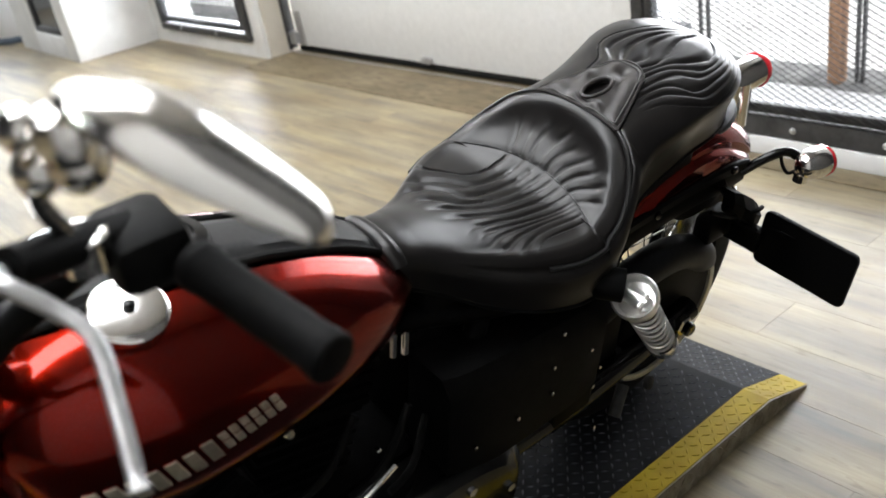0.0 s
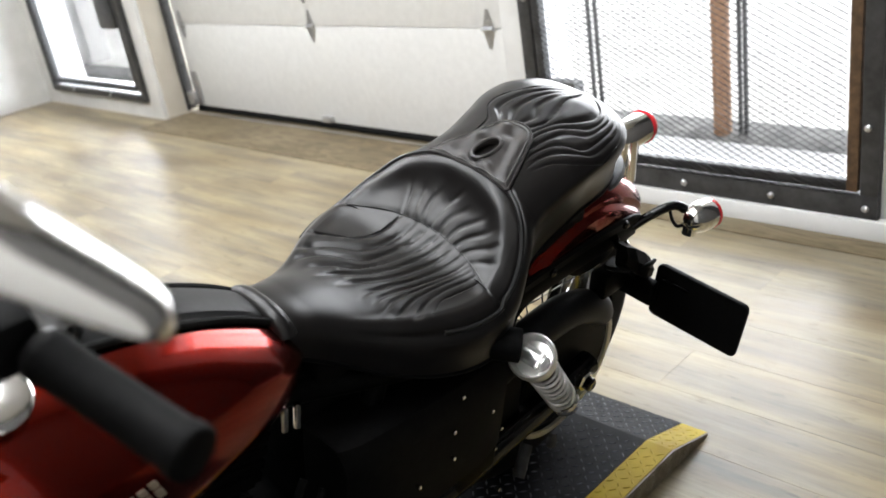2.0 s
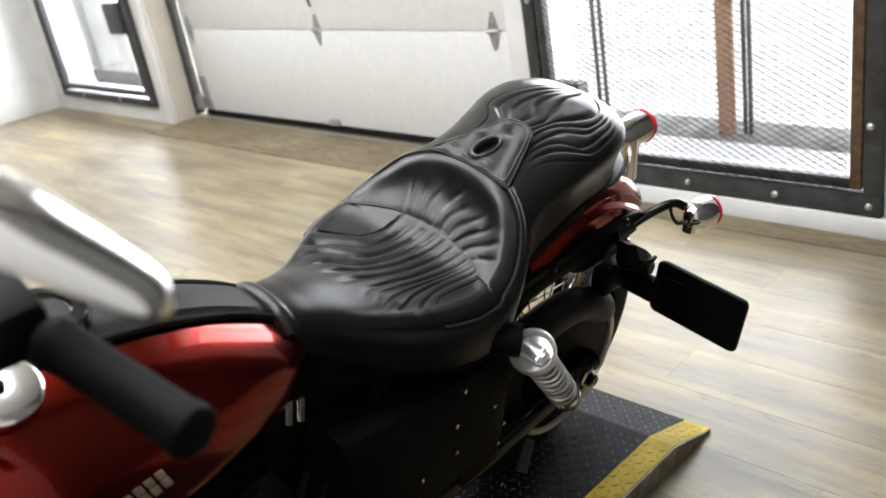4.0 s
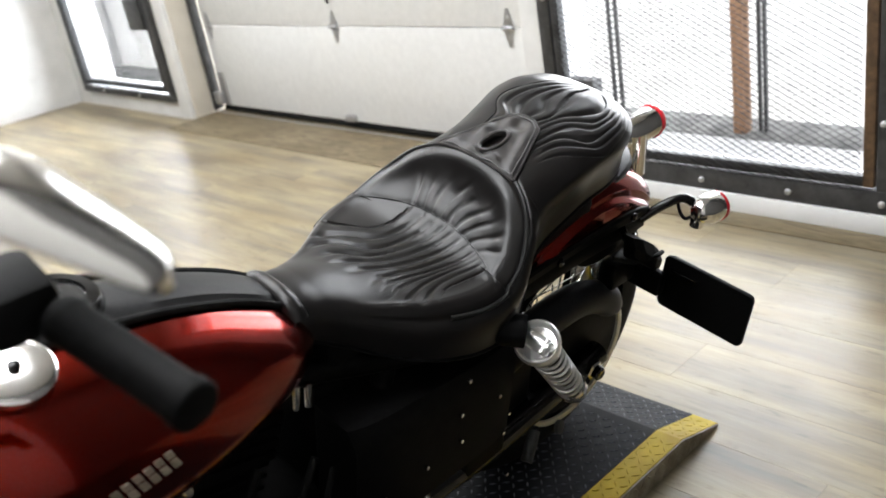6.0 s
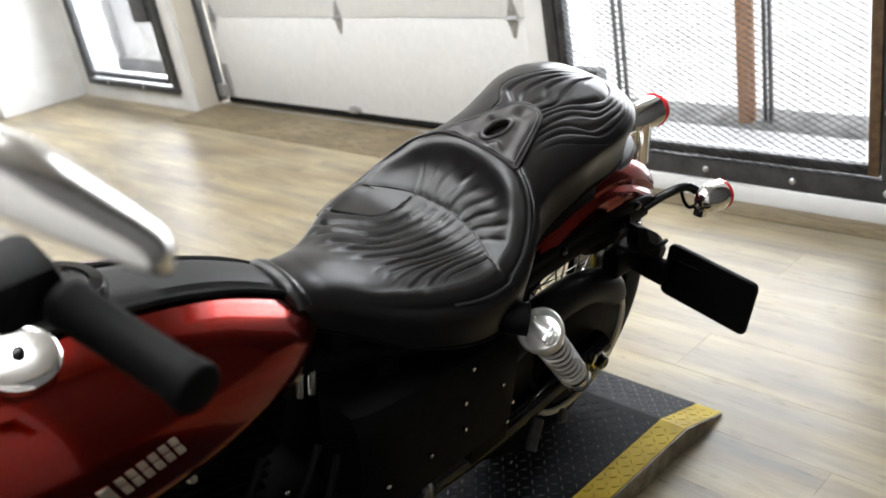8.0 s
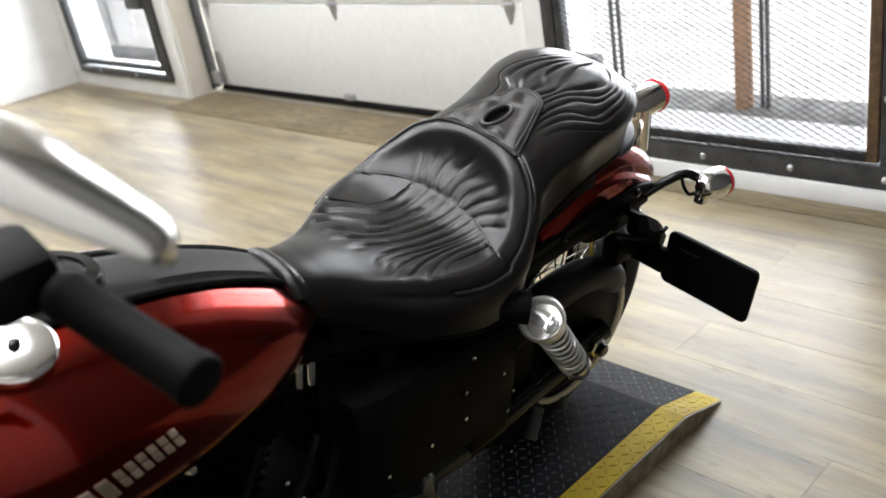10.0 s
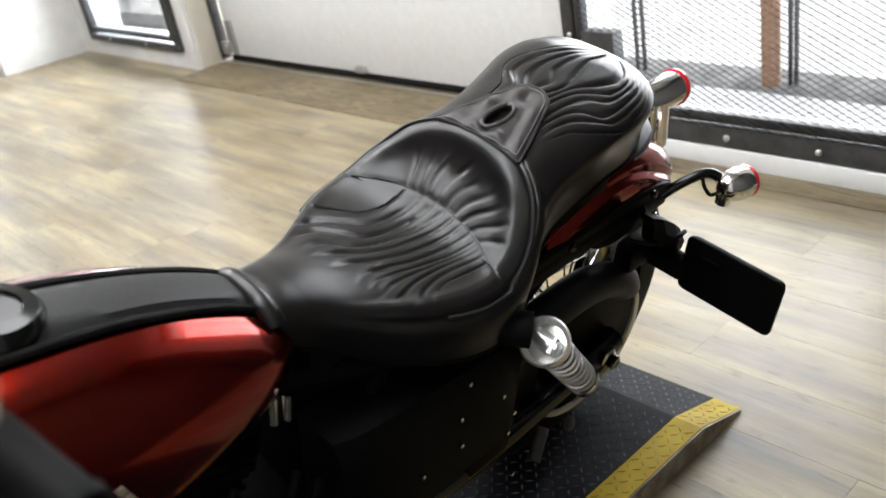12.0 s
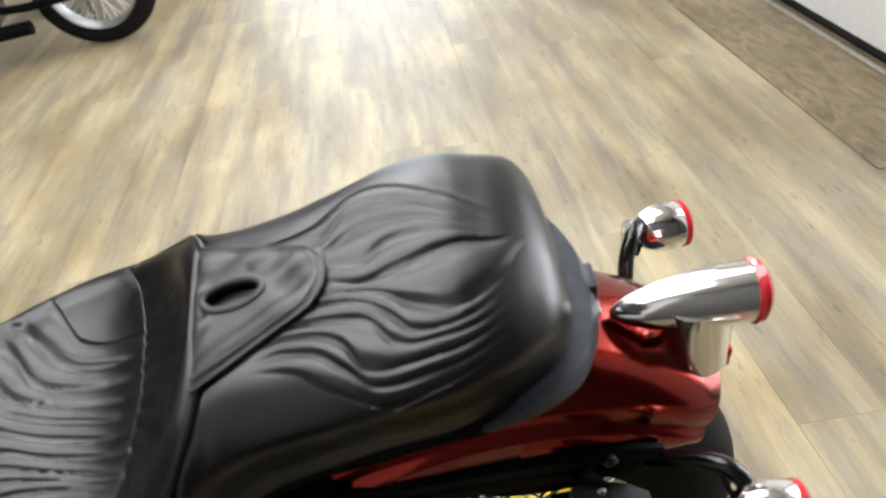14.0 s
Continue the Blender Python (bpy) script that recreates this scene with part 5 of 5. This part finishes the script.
# piping round the back of the rider's bowl, at the nose, and along the lower edge
rim = []
for k in range(91):
    e = -1 + 2 * k / 90
    sg = math.copysign(1, e)
    if abs(e) < 0.6:
        th = abs(e) / 0.6 * math.pi / 2
        x, yy = 0.176 * math.sin(th) ** 0.909, -0.34 + 0.113 * max(math.cos(th), 0.0) ** 0.909
    else:
        yy = -0.34 - 0.095 * (abs(e) - 0.6) / 0.4
        x = 0.90 * ease(yy, S_W)
    v = (2 / math.pi) * math.asin(min(1, x / ease(yy, S_W)) ** (1 / 0.82))
    rim.append(seat_pt(yy, sg * v, 0.0022))
part("piping", tube(rim, 0.0038, 8, curved=False), M["piping"], seat, "black leather piping")
seam = []
for k in range(61):
    x = -0.150 + 0.300 * k / 60
    yy = seam_y(x)
    v = math.copysign((2 / math.pi) * math.asin(min(1, abs(x) / ease(yy, S_W)) ** (1 / 0.82)), x)
    seam.append(seat_pt(yy, v, 0.0002))
part("seam", tube(seam, 0.0010, 6, curved=False), M["piping"], seat, "black stitched cross seam")
for s in (1, -1):
    part("lower_edge", tube([seat_pt(y, s, 0.0) for y in [-0.635 + 0.731 * k / 40 for k in range(41)]], 0.0032, 8), M["plastic"], seat, "rolled lower edge")
rows = []
for v in [-0.75 + 1.5 * k / 30 for k in range(31)]:
    rows.append(seat_pt(-0.632, v, 0.004))
part("nose_roll", tube(rows, 0.0145, 14), M["leather"], seat, "rolled leather nose edge")
rows = []
for k in range(33):
    e = -1 + 2 * k / 32
    y = 0.1000 - 0.105 * abs(e) ** 2.0
    w = math.copysign(ease(y, S_W) * (0.86 + 0.14 * (1 - abs(e))), e) if abs(e) > 0.03 else 0.0
    out = Vector((w * 1.2, 0.16 - 0.2 * abs(e), 0)).normalized()
    c = Vector((w + ease(y, S_MID), y, ease(y, S_BOT) - 0.006))
    th, hh = 0.027 * (1 - 0.95 * abs(e) ** 1.5), 0.018 * (1 - 0.75 * e * e)
    rows.append([c - out * 0.01 + Vector((0, 0, -hh)), c + out * th + Vector((0, 0, -hh)), c + out * (th + 0.002), c + out * th * 0.8 + Vector((0, 0, hh * 0.8)), c - out * 0.01 + Vector((0, 0, hh))])
part("rear_band", rings(bmesh.new(), rows), M["band"], seat, "blue-grey vinyl rear edge")
part("seat_tab", box((-0.045, 0.118, 0.738), (-0.012, 0.131, 0.764), 0.003), M["band"], seat)
part("seat_tab", box((-0.040, 0.10, 0.722), (-0.008, 0.135, 0.727), 0.002), M["alloy"], seat)
part("seat_bolt", lathe([(0, 0.010), (0.005, 0.010), (0.009, 0.005)], (-0.022, 0.121, 0.727), (0, 0.2, 1), 16), M["chrome"], seat, "chrome fixing bolt")


# leather flap with its slot
def flap_skin():
    bm = bmesh.new()
    outer, inner = [], []
    n = 72
    shape = [(-0.082, -0.241), (-0.05, -0.239), (0.0, -0.238), (0.05, -0.239), (0.082, -0.241), (0.074, -0.222), (0.057, -0.185), (0.045, -0.158)]
    shape += [(0.041 * math.cos(radians(a)), -0.153 + 0.036 * math.sin(radians(a))) for a in (15, 40, 65, 90, 115, 140, 165)]
    shape += [(-0.045, -0.158), (-0.057, -0.185), (-0.074, -0.222)]
    loop = shape + shape[:1]
    run = [0.0]
    for p0, p1 in zip(loop, loop[1:]):
        run.append(run[-1] + math.hypot(p1[0] - p0[0], p1[1] - p0[1]))
    cy = -0.196
    for k in range(n):
        d = run[-1] * k / n
        i = max(j for j in range(len(shape)) if run[j] <= d + 1e-9)
        t = (d - run[i]) / (run[i + 1] - run[i])
        x = loop[i][0] + (loop[i + 1][0] - loop[i][0]) * t
        y = loop[i][1] + (loop[i + 1][1] - loop[i][1]) * t
        a = math.atan2(x, y - cy)
        outer.append((x, y))
        inner.append((0.0155 * math.sin(a), cy - 0.004 + 0.028 * math.cos(a)))
    lv = []
    for j in range(9):
        t = j / 8
        row = []
        for (ox, oy), (ix, iy) in zip(outer, inner):
            x, y = ox + (ix - ox) * t, oy + (iy - oy) * t
            w = ease(y, S_W)
            v = math.copysign((2 / math.pi) * math.asin(min(1, (abs(x) / w)) ** (1 / 0.82)), x)
            p = seat_pt(y, v, 0.0)
            p.z -= seat_relief(x, y)
            lift = 0.005 + 0.005 * math.sin(t * math.pi) + 0.0030 * math.sin(x * 150 + y * 70 + 1.0) * math.sin(t * math.pi)
            lift += 0.0022 * noise.noise(Vector((x * 55, y * 40, 6.1))) * math.sin(t * math.pi)
            lift -= 0.008 * math.exp(-((x / 0.013) ** 2 + ((y + 0.147) / 0.012) ** 2))
            if t > 0.85:
                lift = 0.0095
            p.z += lift
            row.append(p)
        lv.append(row)
    base = [Vector((p.x, p.y, p.z - 0.006)) for p in lv[0]]
    lip = [Vector((p.x, p.y, p.z - 0.012)) for p in lv[-1]]
    rings(bm, [base] + lv + [lip], caps=False)
    bmesh.ops.recalc_face_normals(bm, faces=bm.faces)
    return bm, lv


fb, flv = flap_skin()
flap = part("flap", fb, M["leather_worn"], seat, "worn black leather flap with a slot")
part("flap_edge", tube(flv[0] + flv[0][:1], 0.0022, 6, curved=False), M["leather_worn"], seat)
part("flap_seam", tube([p + Vector((0, 0, 0.0006)) for p in flv[1] + flv[1][:1]], 0.0011, 6, curved=False), M["stitch"], seat, "grey stitching")
part("slot_lip", tube(flv[-1] + flv[-1][:1], 0.0036, 8, curved=False), M["leather_worn"], seat, "rolled lip of the slot")

# ---- handlebar and controls ----
hb = thing("handlebar", "", "")
hb.parent = bike
G0, G1 = Vector((0.335, -1.0, 1.122)), Vector((0.462, -0.975, 1.113))
bar = [(0.462, -0.976, 1.113), (0.33, -1.0, 1.122), (0.27, -1.03, 1.115), (0.215, -1.10, 1.04), (0.16, -1.14, 0.97), (0.07, -1.16, 0.955)]
pts = bar + [(-x, y, z) for x, y, z in bar[::-1]]
part("bar", tube(pts, 0.0127, 14), M["black_satin"], hb, "black handlebar")
part("riser", lathe([(0, 0.03), (0.05, 0.03)], (0.05, -1.16, 0.91), (0, 0, 1), 20), M["chrome"], hb)
part("riser", lathe([(0, 0.03), (0.05, 0.03)], (-0.05, -1.16, 0.91), (0, 0, 1), 20), M["chrome"], hb)
for s in (1, -1):
    fl = Matrix.Diagonal((s, 1, 1, 1))

    def side(name, bm, mat, label=""):
        if s < 0:
            bm.transform(fl)
            bmesh.ops.reverse_faces(bm, faces=bm.faces)
        return part(name, bm, mat, hb, label)

    gd = (G1 - G0).normalized()
    gl = (G1 - G0).length
    side("grip", lathe([(-0.004, 0.0155), (0, 0.0185), (0.01, 0.0185), (0.012, 0.0172), (gl - 0.014, 0.0172), (gl - 0.012, 0.0185), (gl - 0.002, 0.0185), (gl, 0.0165), (gl + 0.001, 0.008)], G0, gd, 32), M["grip"], "black rubber grip")
    sw = box((0.264, -1.050, 1.104), (0.328, -0.992, 1.150), 0.013)
    side("switch_housing", sw, M["black_satin"], "black switch housing")
    side("perch", tube([(0.285, -1.02, 1.135), (0.305, -1.06, 1.152), (0.328, -1.11, 1.172)], 0.014, 12), M["black_satin"], "black lever perch")
    side("lever", tube([(0.325, -1.115, 1.172), (0.347, -1.118, 1.177), (0.368, -1.103, 1.166), (0.398, -1.092, 1.156), (0.438, -1.10, 1.141), (0.485, -1.113, 1.125)], lambda t: 0.0068 - 0.0020 * t + (0.003 if t > 0.97 else 0), 12, flat=0.75), M["alloy"], "silver alloy lever")

    # mirror
    rows = []
    c0, c1 = Vector((0.421, -1.083, 1.318)), Vector((0.506, -0.999, 1.248))
    ax = (c1 - c0).normalized()
    nrm = Vector((0.50, 0.12, 0.86))
    nrm = (nrm - ax * nrm.dot(ax)).normalized()
    nrm = Matrix.Rotation(radians(-35), 3, ax) @ nrm
    wd = ax.cross(nrm).normalized()
    L = (c1 - c0).length
    for k in range(41):
        t = 0.5 - 0.5 * math.cos(math.pi * k / 40)
        hwid = ease(t, [(0.0, 0.004), (0.03, 0.0125), (0.10, 0.0200), (0.25, 0.0300), (0.42, 0.0335), (0.60, 0.0300), (0.78, 0.0250), (0.91, 0.0195), (0.97, 0.0120), (1.0, 0.003)])
        o = c0 + ax * (L * t)
        rows.append([o + wd * (hwid * math.cos(b)) + nrm * (hwid * 0.80 * max(math.sin(b), 0) - 0.005 * max(-math.sin(b), 0)) for b in (2 * math.pi * j / 40 for j in range(40))])
    bm = rings(bmesh.new(), rows)
    side("mirror_shell", bm, M["chrome"], "chrome teardrop mirror housing")
    side("mirror_stem", tube([(0.305, -1.06, 1.150), (0.318, -1.08, 1.20), (0.350, -1.082, 1.255), (0.425, -1.078, 1.298)], 0.0065, 10), M["chrome"], "chrome mirror stem")
    side("mirror_ball", lathe([(-0.016, 0.006), (-0.012, 0.013), (0, 0.016), (0.012, 0.013), (0.016, 0.006)], (0.412, -1.080, 1.292), (0, 0, 1), 20), M["chrome"])
    side("clamp", lathe([(-0.014, 0.014), (-0.012, 0.018), (0.012, 0.018), (0.014, 0.014)], (0.303, -1.06, 1.146), (0, 0, 1), 18), M["chrome"])
    for bx, by, bz, br in ((0.362, -1.064, 1.246, 0.017), (0.334, -1.078, 1.232, 0.015), (0.306, -1.074, 1.243, 0.014)):
        side("stem_joint", lathe([(-br, 0.004), (-br * 0.8, br * 0.75), (-br * 0.3, br), (br * 0.3, br), (br * 0.8, br * 0.75), (br, 0.004)], (bx, by, bz), (0.3, 0.4, 1), 20), M["chrome"], "rounded chrome stem joint")
    side("cable", tube([(0.29, -1.09, 1.13), (0.24, -1.14, 1.08), (0.18, -1.18, 0.98), (0.12, -1.2, 0.88), (0.09, -1.16, 0.72)], 0.0055, 8), M["rubber"])

# fork, headlamp, front fender
fk = thing("fork", "", "")
fk.parent = bike
for s in (1, -1):
    part("fork_leg", tube([(s * 0.10, WB, AX), (s * 0.10, -1.42, 0.62)], 0.028, 14, curved=False), M["black_gloss"], fk)
    part("fork_tube", tube([(s * 0.10, -1.44, 0.60), (s * 0.10, -1.19, 0.98)], 0.0205, 14, curved=False), M["chrome"], fk)
part("triple_clamp", box((-0.13, -1.24, 0.93), (0.13, -1.14, 0.96), 0.01), M["black_gloss"], fk)
part("triple_clamp", box((-0.13, -1.36, 0.76), (0.13, -1.27, 0.80), 0.01), M["black_gloss"], fk)
hl = thing("headlamp", "", "")
hl.parent = bike
part("bucket", lathe([(0, 0.03), (0.03, 0.065), (0.08, 0.083), (0.12, 0.086)], (0, -1.33, 0.87), (0, -1, 0), 32), M["black_gloss"], hl)
part("lens", lathe([(0.12, 0.084), (0.13, 0.075), (0.138, 0.04)], (0, -1.33, 0.87), (0, -1, 0), 32), M["chrome"], hl)
rows = []
for k in range(25):
    ang = radians(20 + 130 * k / 24)
    c = Vector((0, WB + 0.36 * math.cos(ang), AX + 0.36 * math.sin(ang)))
    rad = Vector((0, math.cos(ang), math.sin(ang)))
    pts = [c + Vector((0.07 * u, 0, 0)) - rad * (0.05 * abs(u) ** 3) for u in (-1, -0.8, -0.5, 0, 0.5, 0.8, 1)]
    rows.append(pts + [p - rad * 0.004 for p in pts[::-1]])
part("front_fender", rings(bmesh.new(), rows), M["red"], bike, "dark red front fender")


# ---- motorcycles parked further back ----
def parked(m, label):
    b = thing("parked_motorcycle", label, "motorcycle", m, "parked motorcycles")
    wheel(b, 0.0, "rear_wheel", 0.32, 0.13, M["alloy"], spoke_mat="spring", gauge=0.0032, wall=0.72, deep=0.5)
    wheel(b, -1.5, "front_wheel", 0.32, 0.10, M["alloy"], spoke_mat="spring", gauge=0.0032, wall=0.8, deep=0.5)
    part("engine", box((-0.16, -1.0, 0.16), (0.16, -0.5, 0.55), 0.06), M["black_gloss"], b)
    part("exhaust", tube([(0.13, -0.95, 0.4), (0.19, -0.9, 0.24), (0.2, -0.6, 0.2), (0.2, -0.30, 0.215)], 0.036, 12), M["black_satin"], b)
    part("fuel_tank", lathe([(0, 0.03), (0.05, 0.11), (0.2, 0.15), (0.4, 0.13), (0.5, 0.05)], (0, -1.15, 0.78), (0, 1, -0.15), 24), M["black_gloss"], b)
    part("seat", box((-0.14, -0.65, 0.64), (0.14, 0.1, 0.74), 0.045), M["leather"], b)
    rows = []
    for k in range(21):
        ang = radians(30 + 110 * k / 20)
        c = Vector((0, 0.36 * math.cos(ang), 0.32 + 0.36 * math.sin(ang)))
        rad = Vector((0, math.cos(ang), math.sin(ang)))
        pts = [c + Vector((0.085 * u, 0, 0)) - rad * (0.05 * abs(u) ** 3) for u in (-1, -0.8, -0.5, 0, 0.5, 0.8, 1)]
        rows.append(pts + [p - rad * 0.004 for p in pts[::-1]])
    part("rear_fender", rings(bmesh.new(), rows), M["black_gloss"], b)
    fr = tube([(0.1, 0.0, 0.32), (0.11, -0.5, 0.3), (0.1, -0.55, 0.62), (0.03, -1.2, 0.8)], 0.022, 10)
    part("frame", fr, M["black_satin"], b)
    part("fork", tube([(0.09, -1.5, 0.32), (0.09, -1.2, 0.95)], 0.026, 10, curved=False), M["chrome"], b)
    part("fork", tube([(-0.09, -1.5, 0.32), (-0.09, -1.2, 0.95)], 0.026, 10, curved=False), M["chrome"], b)
    part("handlebar", tube([(-0.38, -1.0, 1.05), (-0.2, -1.15, 1.08), (0.2, -1.15, 1.08), (0.38, -1.0, 1.05)], 0.013, 10), M["chrome"], b)
    part("stand", tube([(0.13, -0.6, 0.2), (0.24, -0.55, 0.0)], 0.011, 8), M["black_satin"], b)
    return b


pk = parked(pose(-3.86, 0.30, 0.0, 0, 8, 0), "black motorcycle with laced wheels parked on the floor")
copy_thing(pk, pose(-4.76, 0.60, 0.0, 0, 8, 0))

# white bin by the far wall
bn = thing("storage_bin", "white plastic bin with a blue-grey base on the floor", "bin", pose(-8.15, 2.75, 0))
part("body", lathe([(0.06, 0.27), (0.10, 0.29), (0.5, 0.31), (0.52, 0.3)], (0, 0, 0), (0, 0, 1), 32), M["white_plastic"], bn)
part("base", lathe([(0, 0.26), (0.03, 0.28), (0.06, 0.275)], (0, 0, 0), (0, 0, 1), 32), M["blue_grey"], bn)

# unseen dark sheet, added to keep the lit floor out of the bike's reflections
tagged(link("floor_dark_sheet", box((0.43, -0.9, 0.0005), (1.495, 1.40, 0.006), 0.002), M["mat"]), "unseen dark sheet on the floor, added to darken reflections in the motorcycle", "mat", kind="structure")

# ---- floor: planks along the door wall ----
fl = tagged(link("floor", box((-10.2, -5.2, -0.25), (1.8, WALL_Y + T, -0.0075)), M["kerb"], smooth=False), "light oak plank floor with worn grain", "floor", kind="structure")
PLW, PLL = 0.18, 1.22


def plank_mesh(length):
    bm = bmesh.new()
    g, c = 0.0001, 0.0003
    lo = [(g, g), (length - g, g), (length - g, PLW - g), (g, PLW - g)]
    hi = [(g + c, g + c), (length - g - c, g + c), (length - g - c, PLW - g - c), (g + c, PLW - g - c)]
    b = [bm.verts.new((x, y, -0.007)) for x, y in lo]
    m = [bm.verts.new((x, y, -0.0012)) for x, y in lo]
    t = [bm.verts.new((x, y, 0.0)) for x, y in hi]
    for i in range(4):
        j = (i + 1) % 4
        bm.faces.new((b[i], b[j], m[j], m[i]))
        bm.faces.new((m[i], m[j], t[j], t[i]))
    bm.faces.new(t)
    return bm


rng = random.Random(4)
first = None
spots, rest = [], []
nrow = int((WALL_Y + 0.1 + 5.2) / PLW)
for j in range(nrow):
    y = WALL_Y + 0.05 - (j + 1) * PLW
    x = -10.1 + rng.random() * PLL - PLL
    while x < 1.45:
        (spots if (y > -0.15 and -7.6 < x < 1.3) else rest).append((x, y))
        x += PLL
for x, y in spots:
    if first is None:
        first = link("plank", plank_mesh(PLL), M["plank"], fl, smooth=False, m=pose(x, y, 0))
    else:
        short = min(1.0, (1.49 - x) / PLL)
        again(first, fl, pose(x, y, 0) @ Matrix.Diagonal((short, 1, 1, 1)))
bm = bmesh.new()
me0 = first.data
vv, ff = [], []
for x, y in rest:
    o = len(vv)
    vv += [(min(v.co.x + x, 1.49), v.co.y + y, v.co.z) for v in me0.vertices]
    ff += [[o + i for i in p.vertices] for p in me0.polygons]
me = bpy.data.meshes.new("planks")
me.from_pydata(vv, [], ff)
me.materials.append(M["plank"])
rp = new("planks", me)
rp.parent = fl
rp["kind"] = "stuff"
